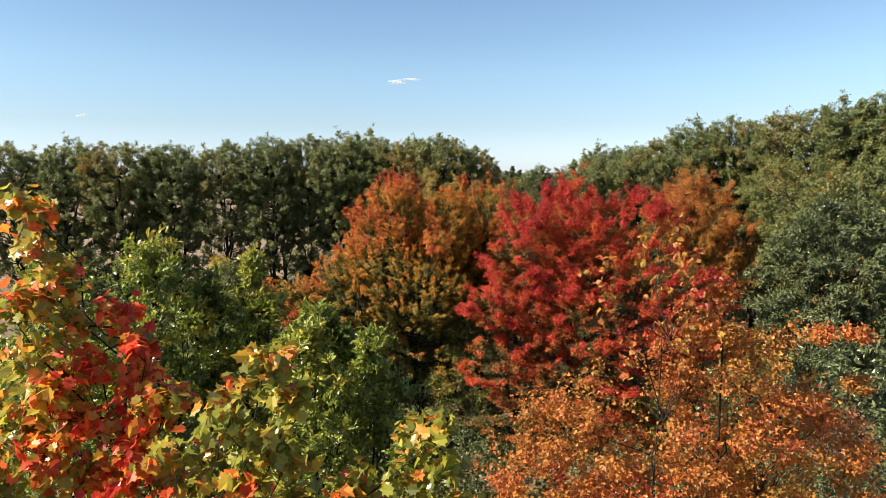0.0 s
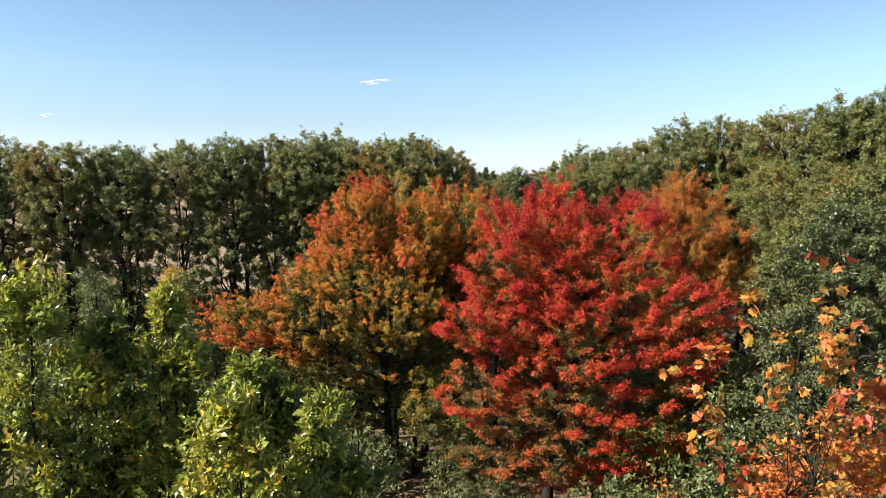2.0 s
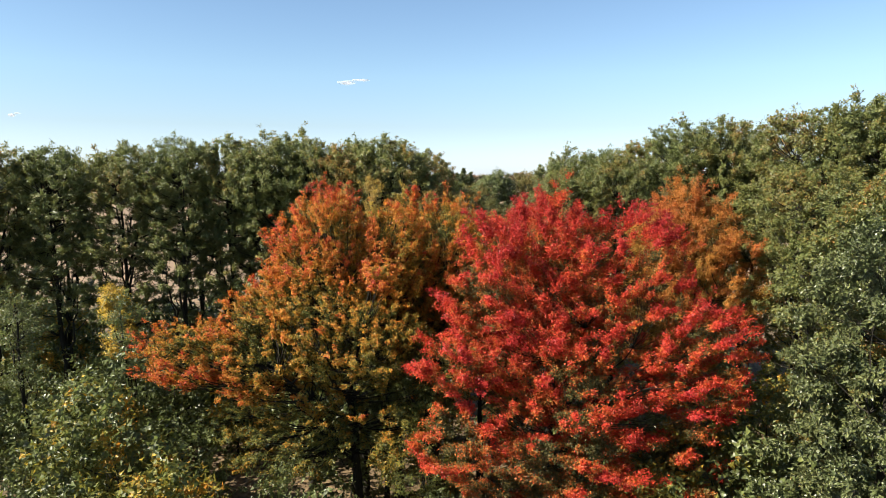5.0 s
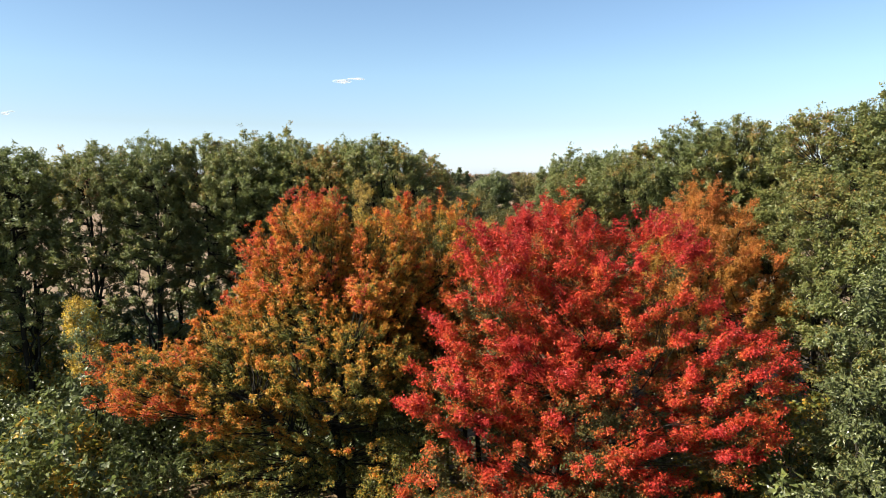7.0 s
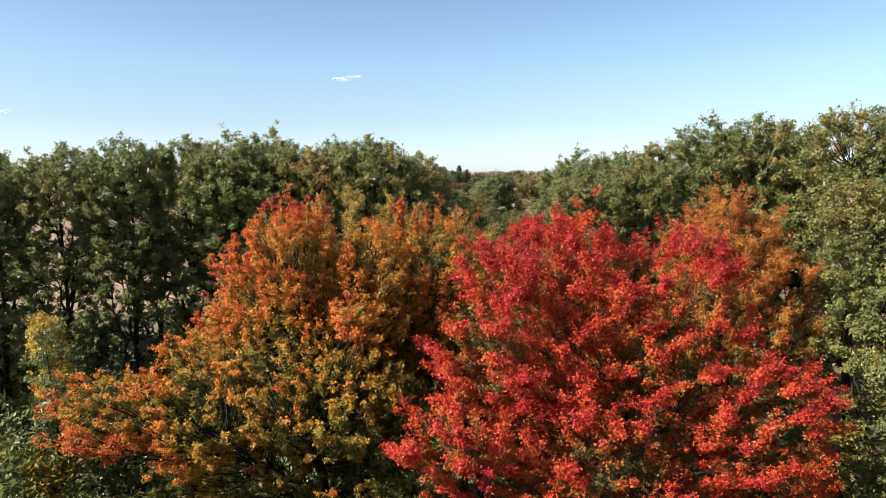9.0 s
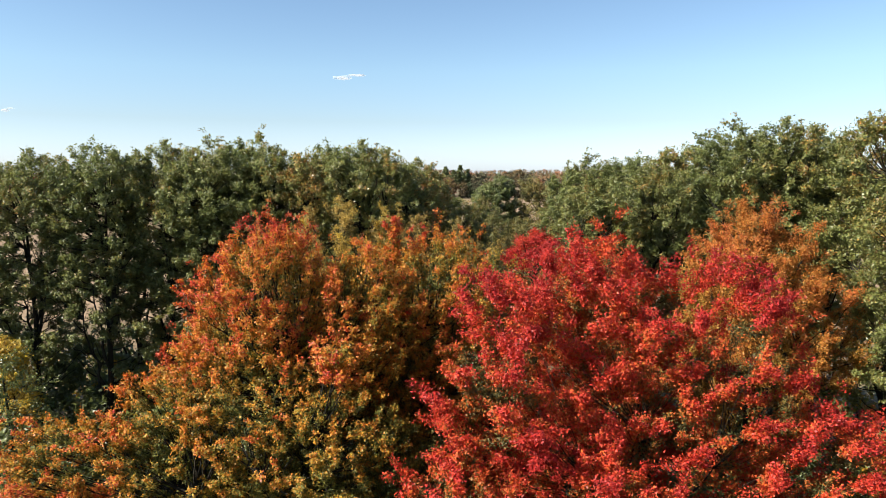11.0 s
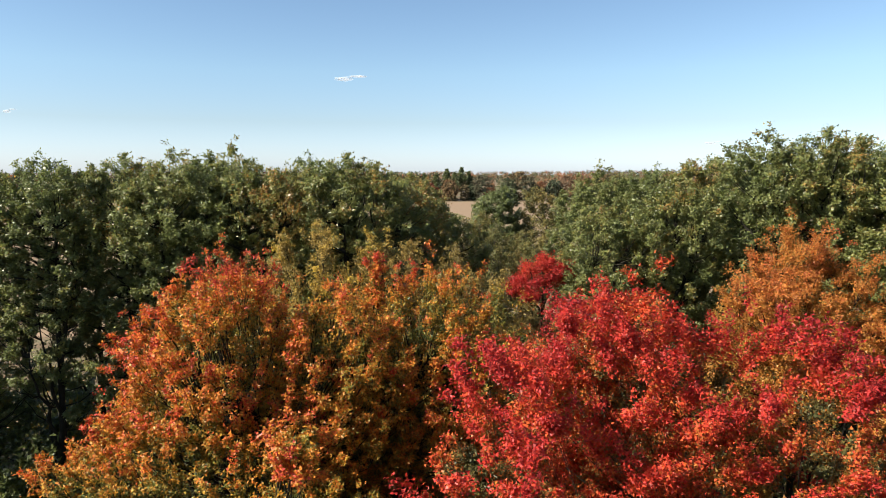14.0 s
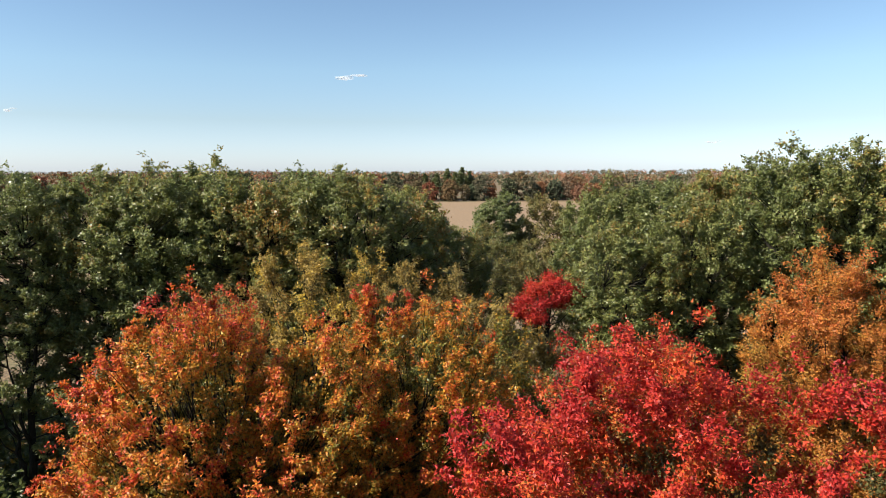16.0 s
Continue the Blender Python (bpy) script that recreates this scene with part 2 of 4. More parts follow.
def tree(name, x, y, lobes, trunk, mats, stage, seed, clumps=130, sprays=8, twigs=6, leaves=24, leaf=0.10, shape=POINT, lift=0.4, flat=0.5, clump=(0.8, 1.3), spread=0.75,
         droop=0.35, inner=0.6, limbs=6, tags=(), bushy=0.10, turn=0.0, up=0.45, open_low=0.35, wood=True, rough=0.12, wild=0.45, fine=True, stout=0.45, tuft=1.0, thin=0.5, fan=0.0, fork=0.4, thick=0.16):
    """A broadleaf tree with its base at (x, y, 0): lobes of its crown (cx, cy, cz, rx, ry, rz), trunk (height, radius, lean x, lean y).
    A seventh number of a lobe above 1 makes it looser. Limbs leave the trunk, branches lead to clumps in the outer crown, and sprays of
    leafy twigs fan out of each clump; with fan they point away from the fork, at that share of the trunk's height."""
    rng = np.random.default_rng(seed)
    lob = np.array([(*q, 1.0)[:7] for q in lobes], float)
    height, rad, lx, ly = trunk
    m = 10
    t = np.linspace(0, 1, m)
    path = np.stack([lx * t ** 1.5, ly * t ** 1.5, height * t], -1) + np.concatenate([np.zeros((2, 3)), rng.normal(0, 0.05, (m - 2, 3)) * [1, 1, 0]])
    taper = rad * (1 - 0.82 * t) * (1 + 0.5 * np.exp(-t * 14))
    base = tagged(new(name), *tags)
    base.location = (x * U, y * U, 0)
    base.rotation_euler = (0, 0, radians(turn))

    def child(nm, me):
        ob = new(nm, me)
        ob.parent = base
        return ob

    # places of the clumps in the outer part of the lobes
    area = (lob[:, 3] * lob[:, 4] + lob[:, 3] * lob[:, 5] + lob[:, 4] * lob[:, 5]) ** 0.85
    many = clumps * 14
    which = rng.choice(len(lob), many, p=area / area.sum())
    d = unit(rng.normal(0, 1, (many, 3)))
    r = inner + (1 - inner) * rng.random(many) ** 0.6
    r = r * (1 + rough * waves(d + which[:, None], seed + 5, 0.9))
    tip = lob[which, :3] + lob[which, 3:6] * d * r[:, None]
    keep = (d[:, 2] > -0.45) | (rng.random(many) < open_low)
    for k in range(len(lob)):
        inside = (((tip - lob[k, :3]) / lob[k, 3:6]) ** 2).sum(1) < (inner * 0.9) ** 2
        keep &= ~(inside & (which != k))
    keep &= tip[:, 2] > 0.8
    tip, d, which = tip[keep], d[keep], which[keep]
    # an even spread: take each next clump far from those before it
    room = np.minimum(1, thin + lob[which, 3]) * lob[which, 6]
    chosen = [0]
    gap = np.linalg.norm(tip - tip[0], axis=1) / room
    while len(chosen) < min(clumps, len(tip)):
        k = int(np.argmax(gap * rng.uniform(0.55, 1.0, len(gap))))
        chosen.append(k)
        gap = np.minimum(gap, np.linalg.norm(tip - tip[k], axis=1) / room)
    tip, d, which = tip[chosen], d[chosen], which[chosen]
    nc = len(tip)
    axis_xy = np.stack([np.interp(tip[:, 2], path[:, 2], path[:, 0]), np.interp(tip[:, 2], path[:, 2], path[:, 1])], -1)
    away = unit(np.concatenate([tip[:, :2] - axis_xy, np.zeros((nc, 1))], 1))
    out = unit(0.6 * d + 0.5 * away)
    way = unit(out * (1 - lift) + np.array([0, 0, 1.0]) * lift + rng.normal(0, 0.12, (nc, 3)))
    stem = np.array([lx * 0.3, ly * 0.3, height * fork])
    way = unit(way * (1 - fan) + unit(tip - stem) * fan)
    size_c = rng.uniform(*clump, nc) * np.clip(lob[which, 3] * 2.2, 0.3, 1)
    root_c = tip - way * size_c[:, None] * 0.9
    # main limbs
    ang = rng.uniform(0, 6.28) + np.arange(limbs) * 6.283 / limbs + rng.normal(0, 0.25, limbs)
    h0 = height * np.linspace(0.30, 0.82, limbs)
    root = np.stack([np.interp(h0, path[:, 2], path[:, 0]), np.interp(h0, path[:, 2], path[:, 1]), h0], -1)
    mean = (lob[:, :3] * area[:, None]).sum(0) / area.sum()
    main = lob[lob[:, 3] > 0.4 * lob[:, 3].max()]
    wide = max((np.abs(main[:, 0] - mean[0]) + main[:, 3]).mean(), (np.abs(main[:, 1] - mean[1]) + main[:, 4]).mean())
    goal = np.stack([mean[0] + np.cos(ang) * wide * 0.5, mean[1] + np.sin(ang) * wide * 0.5, np.minimum(h0 + height * 0.28, mean[2] + 1.5)], -1)
    lp = bends(rng, root, goal, 9, np.full(limbs, -0.3), 0.07)
    lr = rad * stout * (1 - 0.75 * np.linspace(0, 1, 9))[None] * rng.uniform(0.8, 1.1, (limbs, 1))
    stations = np.concatenate([lp[:, 2:].reshape(-1, 3), path[4:]])
    owner = np.concatenate([np.repeat(np.arange(limbs), 7), np.full(len(path) - 4, -1)])
    gap = root_c[:, None] - stations[None]
    cost = np.linalg.norm(gap, axis=2) + np.maximum(0, 0.6 - gap[:, :, 2]) * 1.5
    near = cost.argmin(1)
    # sprays of each clump
    side = unit(np.cross(way, np.array([0.05, 0.02, 1.0])))
    top = np.cross(side, way)
    g = rng.normal(0, 1, (nc, sprays, 2)) * spread
    sdir = unit(way[:, None] + side[:, None] * g[..., :1] + top[:, None] * g[..., 1:] * (1 - flat))
    slen = size_c[:, None] * rng.uniform(0.75, 1.35, (nc, sprays))
    if wood:
        bp = bends(rng, stations[near], root_c, 5, -0.15 * np.linalg.norm(root_c - stations[near], axis=1), 0.05)
        br = rad * thick * (1 - 0.75 * np.linspace(0, 1, 5))[None] * rng.uniform(0.7, 1.2, (nc, 1))
        sp = root_c[:, None, None] + sdir[:, :, None] * (slen[..., None] * np.array([0.0, 0.45, 0.92]))[..., None]
        sr = np.broadcast_to(rad * np.array([0.045, 0.03, 0.012]), (nc, sprays, 3))
    for k in range(limbs):
        v1, f1 = tubes(lp[k:k + 1], lr[k:k + 1], 7 if wood else 4)
        sel = owner[near] == k
        if wood and sel.any():
            for v2, f2 in [tubes(bp[sel], br[sel], 4)] + [tubes(sp[sel].reshape(-1, 3, 3), sr[sel].reshape(-1, 3), 3)] * fine:
                v1, f1 = np.concatenate([v1, v2]), np.concatenate([f1, f2 + len(v1)])
        child("limb", raw_mesh(name + "_limb", v1 * U, f1, mats[1], None, True))
    v1, f1 = tubes(path[None], taper[None], 9 if wood else 5)
    sel = owner[near] == -1
    if wood and sel.any():
        for v2, f2 in [tubes(bp[sel], br[sel], 4)] + [tubes(sp[sel].reshape(-1, 3, 3), sr[sel].reshape(-1, 3), 3)] * fine:
            v1, f1 = np.concatenate([v1, v2]), np.concatenate([f1, f2 + len(v1)])
    child("trunk", raw_mesh(name + "_trunk", v1 * U, f1, mats[1], None, True))
    # twigs and leaves
    s = 0.2 + 0.8 * rng.random((nc, sprays, twigs))
    spin = rng.uniform(0, 6.28, s.shape)
    lat = np.cos(spin)[..., None] * side[:, None, None] + np.sin(spin)[..., None] * top[:, None, None] * (1 - flat * 0.8)
    tlen = (0.55 - 0.35 * s) * slen[..., None] * rng.uniform(0.6, 1.2, s.shape) * tuft
    tdir = unit(lat * 0.7 + sdir[:, :, None] * 0.8 + np.array([0, 0, 0.2]))
    p0 = root_c[:, None, None] + sdir[:, :, None] * (s * slen[..., None])[..., None]
    w = rng.random((*s.shape, leaves))
    pos = p0[..., None, :] + tdir[..., None, :] * (w * tlen[..., None])[..., None] + rng.normal(0, 1, (*w.shape, 3)) * bushy * np.array([1, 1, 0.7])
    ax = tdir[..., None, :] * 0.6 + rng.normal(0, 0.6, pos.shape) - np.array([0, 0, droop])
    heart = (root_c + way * size_c[:, None] * 0.45)[:, None, None, None]
    nrm = np.array([0, 0, up]) + unit(pos - heart) * 1.0 + rng.normal(0, wild, pos.shape)
    tone = (0.65 * rng.random(nc)[:, None] + 0.35 * rng.random((nc, sprays)))[:, :, None, None]
    tone = np.broadcast_to(tone + 0.45 * (s[..., None] - 0.65), w.shape).reshape(-1)
    pos, ax, nrm = pos.reshape(-1, 3), ax.reshape(-1, 3), nrm.reshape(-1, 3)
    size = leaf * rng.uniform(0.65, 1.25, len(pos))
    depth = np.min([np.sqrt((((pos - q[:3]) / q[3:6]) ** 2).sum(1)) for q in lob], axis=0)
    val = stage(pos, tone, depth, rng.random(len(pos)))
    v, f, c = blades(pos, ax, nrm, size, shape, np.clip(val, 0.03, 0.97))
    child("crown", raw_mesh(name + "_crown", v * U, f, mats[0], c))
    return base


def spot(x, y, turn, size):
    """The pose of a tree at a place of the plan."""
    return pose(x * U, y * U, 0, 0, 0, turn) @ Matrix.Scale(size, 4)


# ---- ground ----
def ground_material():
    m = Nodes("leaf_litter_and_grass")
    big, fine = m.noise(0.06, 4.0), m.noise(2.5, 6.0)
    col = m.ramp(fine, [(0.3, (0.05, 0.033, 0.018)), (0.55, (0.15, 0.10, 0.05)), (0.75, (0.27, 0.18, 0.085))])
    grass = m.ramp(fine, [(0.3, (0.04, 0.05, 0.015)), (0.7, (0.13, 0.13, 0.05))])
    col = m.mix(m.ramp(big, [(0.56, (0, 0, 0)), (0.68, (1, 1, 1))]), col, grass)
    m.link(col, m.bsdf.inputs["Base Color"])
    m.bsdf.inputs["Roughness"].default_value = 0.95
    m.bump(fine, 0.8, 0.15)
    return m.mat


def field_material():
    m = Nodes("bare_tan_field")
    fine, big = m.noise(0.7, 6.0), m.noise(0.02, 3.0)
    col = m.ramp(fine, [(0.3, (0.15, 0.095, 0.055)), (0.7, (0.26, 0.17, 0.095))])
    col = m.mix(m.math("MULTIPLY", big, 0.4), col, (0.19, 0.15, 0.09))
    m.link(col, m.bsdf.inputs["Base Color"])
    m.bsdf.inputs["Roughness"].default_value = 0.95
    m.bump(fine, 0.6, 0.2)
    return m.mat


def sheet(name, x0, x1, y0, y1, z, mat, n=24, wave=0.0):
    xs, ys = np.linspace(x0, x1, n), np.linspace(y0, y1, n)
    gx, gy = np.meshgrid(xs, ys)
    v = np.stack([gx.ravel(), gy.ravel(), np.full(n * n, z) + wave * np.sin(gx.ravel() * 0.05) * np.cos(gy.ravel() * 0.04)], -1)
    i = np.arange(n - 1)[:, None] * n + np.arange(n - 1)[None]
    f = np.stack([i, i + 1, i + n + 1, i + n], -1).reshape(-1, 4)
    return new(name, raw_mesh(name, v, f, mat))


tagged(sheet("ground", -3000, 3000, -1500, 4000, 0.0, ground_material()), "forest floor of brown leaf litter and rough grass", "ground", kind="structure")
tagged(sheet("field", -260 * U, 330 * U, 92 * U, 405 * U, 0.02, field_material()), "bare tan ploughed field beyond the trees", "field", kind="structure")

# ---- trees ----
def plain(mid, bough=0.3, fine=0.15, seed=1, size=3.0, wave=0.15):
    return lambda p, b, d, r: mid + bough * (b - 0.5) + fine * (r - 0.5) + wave * waves(p, seed, size)


def orange_stage(p, b, d, r):
    shell = np.clip((d - 0.55) / 0.4, 0, 1)
    high = np.clip((p[:, 2] - 5.0) / 6.5, 0, 1) * np.clip(0.9 - p[:, 0] / 9, 0.6, 1.1)
    west = np.clip((-p[:, 0] - 2.8) / 2.0, 0, 1) * np.clip((p[:, 2] - 5.8) / 2.0, 0, 1)
    return 0.10 + 0.48 * shell * np.maximum(high, 1.05 * west) + 0.40 * (b - 0.4) + 0.18 * waves(p, 3, 2.2) + 0.20 * np.clip((p[:, 2] - 12.5) / 3.0, 0, 1) + 0.45 * (r - 0.5)


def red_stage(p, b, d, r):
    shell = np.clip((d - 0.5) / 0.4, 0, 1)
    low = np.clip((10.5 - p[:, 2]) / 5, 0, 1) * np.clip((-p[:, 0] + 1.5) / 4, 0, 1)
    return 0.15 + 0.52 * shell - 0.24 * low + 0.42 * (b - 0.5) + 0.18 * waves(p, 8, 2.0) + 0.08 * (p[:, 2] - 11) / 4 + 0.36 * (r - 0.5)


def over(x, y, lobes):
    """Lobes given on the plan, as seen from the foot of their tree."""
    return [(q[0] - x, q[1] - y, *q[2:]) for q in lobes]


# the two great maples, and smaller ones behind them
tree("orange_maple_tree", -1.4, 35.9, over(-1.4, 35.9, [(-2.9, 36.3, 12.3, 2.1, 2.5, 3.3), (-2.7, 35.8, 10.0, 3.3, 3.0, 2.7), (-0.7, 34.1, 9.2, 2.2, 1.9, 1.9), (-0.3, 32.4, 12.3, 0.6, 0.6, 0.5), (0.2, 36.6, 11.8, 1.9, 2.2, 2.9), (-7.7, 34.4, 8.8, 2.3, 1.8, 1.3),
                                                        (-5.4, 34.5, 8.4, 2.0, 1.9, 1.5), (-5.6, 35.2, 10.0, 1.2, 1.5, 1.3), (-4.4, 35.0, 5.4, 2.8, 2.4, 2.4, 1.5), (0.0, 34.8, 6.0, 2.4, 1.9, 2.6, 1.9)]), (11.0, 0.24, -0.6, 0.2),
     (ORANGE, BARK), orange_stage, 11, clumps=800, sprays=4, twigs=5, leaves=25, leaf=0.072, lift=0.45, flat=0.05, clump=(0.8, 1.4), spread=0.22, limbs=8, tuft=0.5, bushy=0.05, stout=0.4, rough=0.10, inner=0.6, fan=0.75, fork=0.45, thin=0.1,
     tags=("broad maple with orange, red and olive-green autumn leaves", "tree"))
tree("orange_maple_tree", 2.2, 37.7, over(2.2, 37.7, [(2.5, 37.8, 11.8, 2.2, 2.2, 3.3), (1.1, 37.6, 14.6, 0.22, 0.22, 0.7), (1.0, 37.2, 10.4, 1.8, 1.8, 3.4), (2.4, 37.2, 7.4, 2.2, 2.0, 2.6, 1.6)]), (11.6, 0.17, 0.1, 0.0),
     (ORANGE, BARK), orange_stage, 15, clumps=270, sprays=4, twigs=5, leaves=25, leaf=0.072, lift=0.5, flat=0.05, clump=(0.8, 1.4), spread=0.22, limbs=6, tuft=0.5, bushy=0.05, stout=0.35, rough=0.10, inner=0.5, fan=0.7, fork=0.5, thin=0.2,
     tags=("narrow upright maple with golden orange leaves and a red spire", "tree"))
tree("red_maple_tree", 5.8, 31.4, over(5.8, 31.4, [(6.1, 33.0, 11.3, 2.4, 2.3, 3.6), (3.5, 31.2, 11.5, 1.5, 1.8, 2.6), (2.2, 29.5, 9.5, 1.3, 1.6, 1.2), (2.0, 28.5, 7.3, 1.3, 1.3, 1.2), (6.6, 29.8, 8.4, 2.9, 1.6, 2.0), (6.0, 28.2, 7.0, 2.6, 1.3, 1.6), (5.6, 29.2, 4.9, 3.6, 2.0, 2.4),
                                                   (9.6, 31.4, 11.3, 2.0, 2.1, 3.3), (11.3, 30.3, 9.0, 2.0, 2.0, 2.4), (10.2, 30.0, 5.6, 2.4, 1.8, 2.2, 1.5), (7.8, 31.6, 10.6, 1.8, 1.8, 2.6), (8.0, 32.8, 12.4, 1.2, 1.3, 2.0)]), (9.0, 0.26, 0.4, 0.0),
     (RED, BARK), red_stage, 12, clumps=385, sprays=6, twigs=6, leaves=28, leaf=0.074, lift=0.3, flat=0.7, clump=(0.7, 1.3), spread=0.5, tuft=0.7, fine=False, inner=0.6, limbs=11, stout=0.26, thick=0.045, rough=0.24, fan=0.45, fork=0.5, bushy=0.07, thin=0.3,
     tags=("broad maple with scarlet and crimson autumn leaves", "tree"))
tree("dusky_maple_tree", 7.0, 36.0, [(0, 0, 11.4, 2.4, 2.2, 3.3), (-1.0, -0.4, 8.2, 2.2, 2.0, 3.0), (0.8, 0.2, 14.0, 0.5, 0.5, 0.9)], (11.0, 0.18, 0.1, 0.1),
     (RED, BARK), plain(0.44, 0.5, 0.6, 7, 2.0, 0.2), 16, clumps=80, sprays=8, twigs=6, leaves=27, leaf=0.07, lift=0.5, flat=0.2, clump=(0.9, 1.5), spread=0.34, tuft=0.6, fan=0.6, fork=0.5, bushy=0.07,
     tags=("maple with dusky red and olive leaves", "tree"))
tree("olive_maple_tree", 4.6, 40.6, [(0, 0, 10.4, 2.0, 1.9, 3.0), (0.3, -0.3, 7.4, 2.2, 2.0, 3.0)], (10.5, 0.15, 0.1, 0.1),
     (ORANGE, BARK), plain(0.22, 0.4, 0.4, 17, 2.0, 0.15), 17, clumps=45, sprays=7, twigs=6, leaves=18, leaf=0.09, lift=0.5, flat=0.2, clump=(0.9, 1.4), spread=0.4, fan=0.6,
     tags=("maple with olive leaves turning orange", "tree"))
tree("green_maple_tree", 1.4, 34.4, [(0, 0, 7.4, 1.7, 1.5, 2.2), (-0.4, -0.4, 4.6, 1.8, 1.5, 2.2, 1.4)], (7.5, 0.11, 0.1, 0.0),
     (ORANGE, BARK), plain(0.10, 0.3, 0.3, 18, 1.6, 0.12), 18, clumps=36, sprays=7, twigs=6, leaves=16, leaf=0.085, lift=0.4, flat=0.4, clump=(0.7, 1.1),
     tags=("small maple still green with a few orange leaves", "tree"))
slim = tree("slender_tree", 0.4, 39.0, [(0, 0, 10.0, 1.3, 1.3, 2.0), (0.2, 0.1, 6.0, 1.0, 1.0, 2.4)], (11.0, 0.16, 0.3, 0.1), (OAK, BARK), plain(0.3, 0.3, 0.3, 19, 1.6, 0.1), 19, clumps=22, sprays=6, twigs=4, leaves=12, leaf=0.11,
            tags=("slender dark-trunked tree in the shade of the maples", "tree", "slender trees under the maples"))
for x, y, turn, s in ((-1.2, 38.8, 80, 0.95), (2.0, 38.8, 200, 0.9), (-0.2, 36.6, 300, 0.85), (-4.0, 40.5, 20, 0.9), (9.6, 36.0, 140, 0.85), (-13.0, 41.0, 170, 0.85), (-17.5, 40.0, 250, 0.9)):
    copy_thing(slim, spot(x, y, turn, s))
tree("amber_maple_tree", 15.0, 40.3, over(15.0, 40.3, [(15.5, 40.5, 12.4, 2.3, 2.2, 3.2), (13.2, 39.6, 11.6, 1.5, 1.7, 3.2), (12.6, 39.2, 9.6, 1.4, 1.4, 2.4), (17.6, 39.6, 11.0, 1.5, 1.6, 2.4, 1.3), (14.5, 39.5, 7.8, 2.6, 2.2, 2.6, 1.4)]), (11.5, 0.2, 0.1, 0.1),
     (AMBER, BARK), lambda p, b, d, r: 0.53 + 0.3 * (b - 0.5) + 0.3 * (r - 0.5) + 0.03 * (p[:, 2] - 11.5) + 0.03 * p[:, 0] + 0.1 * waves(p, 4, 2.0), 13, clumps=135, sprays=8, twigs=6, leaves=27, leaf=0.07, lift=0.55, flat=0.15, clump=(0.9, 1.5),
     spread=0.32, tuft=0.6, bushy=0.075, fan=0.6, fork=0.5, thin=0.3, rough=0.16, tags=("upright maple with soft orange and golden autumn leaves", "tree"))
tree("young_red_maple_tree", 8.1, 48.0, [(0.2, 0, 13.3, 1.2, 1.0, 0.6), (-0.9, 0, 12.7, 0.7, 0.7, 0.4)], (12.6, 0.14, 0.1, 0.1),
     (RED, BARK), plain(0.76, 0.4, 0.4, 6, 2.0, 0.2), 14, clumps=22, sprays=7, twigs=6, leaves=18, leaf=0.08, lift=0.5, limbs=4, clump=(0.4, 0.75), fan=0.5,
     tags=("small maple with crimson leaves among green trees", "tree"))
for x, y, top, wide, mid, seed in ((-1.2, 43.2, 16.3, 2.3, 0.62, 41), (1.6, 44.0, 15.6, 1.7, 0.50, 42), (4.4, 44.5, 15.0, 1.8, 0.40, 43), (-3.6, 43.0, 14.8, 1.5, 0.40, 48), (3.2, 41.8, 14.3, 1.5, 0.36, 56), (7.2, 44.6, 13.0, 1.7, 0.26, 57)):
    tree("golden_maple_tree", x, y, [(0, 0, top - 3.6, wide, wide, 3.2), (0.4, -0.3, top - 7.0, wide * 0.8, wide * 0.8, 3.2)], (top - 3, 0.15, 0.1, 0.0),
         (GOLD, BARK), plain(mid, 0.5, 0.2, seed, 2.0, 0.15), seed, clumps=54, sprays=7, twigs=6, leaves=24, leaf=0.072, lift=0.6, flat=0.2, clump=(0.9, 1.6), spread=0.27, tuft=0.5, bushy=0.07, fan=0.6, fork=0.5,
         tags=("slender maple with dull yellow and olive leaves", "tree", "yellowing maples behind the orange one"))


# rows of tall oaks
def oak_kind(name, seed, top, wide, mats, mid, tags, x, y, turn=0.0, foot=0.36, **kw):
    """A tall narrow oak: a core, boughs set round it at all heights, and a few leaders that stand out of its top."""
    rng = np.random.default_rng(seed)
    mid_z, half = top * (1 + foot) / 2, top * (1 - foot) / 2
    lob = [(0, 0, mid_z + half * 0.13, wide * 0.75, wide * 0.75, half * 0.82)]
    for k in range(9):
        a = k * 2.4 + rng.uniform(-0.4, 0.4)
        h = -0.75 + 1.35 * k / 8
        r = wide * (0.62 - 0.22 * max(h, 0))
        lob.append((math.cos(a) * r, math.sin(a) * r, mid_z + half * h, wide * 0.5, wide * 0.5, half * 0.26, 1.7 if h < -0.2 else 1.0))
    for k in range(4):
        a = 0.6 + k * 1.57 + rng.uniform(-0.3, 0.3)
        lob.append((math.cos(a) * wide * 0.42, math.sin(a) * wide * 0.42, top - 2.5 - 0.5 * rng.random(), wide * 0.5, wide * 0.5, 1.9))
    for k in range(3):
        a = k * 2.1 + rng.uniform(-0.4, 0.4)
        lob.append((math.cos(a) * wide * 0.4, math.sin(a) * wide * 0.4, top - 2.0 - 0.4 * rng.random(), 0.3, 0.3, 0.9))
    par = dict(clumps=220, sprays=4, twigs=4, leaves=18, leaf=0.115, lift=0.5, flat=0.05, clump=(0.6, 1.0), spread=0.36, tuft=0.8, bushy=0.075, limbs=7, rough=0.12, fine=False, fan=0.55, fork=0.5, inner=0.62, thin=0.25)
    par.update(kw)
    return tree(name, x, y, lob, (top * 0.82, 0.22, rng.uniform(-0.6, 0.6), 0.0), mats, plain(mid, 0.3, 0.3, seed, 3.0, 0.14), seed, tags=tags, turn=turn, **par)


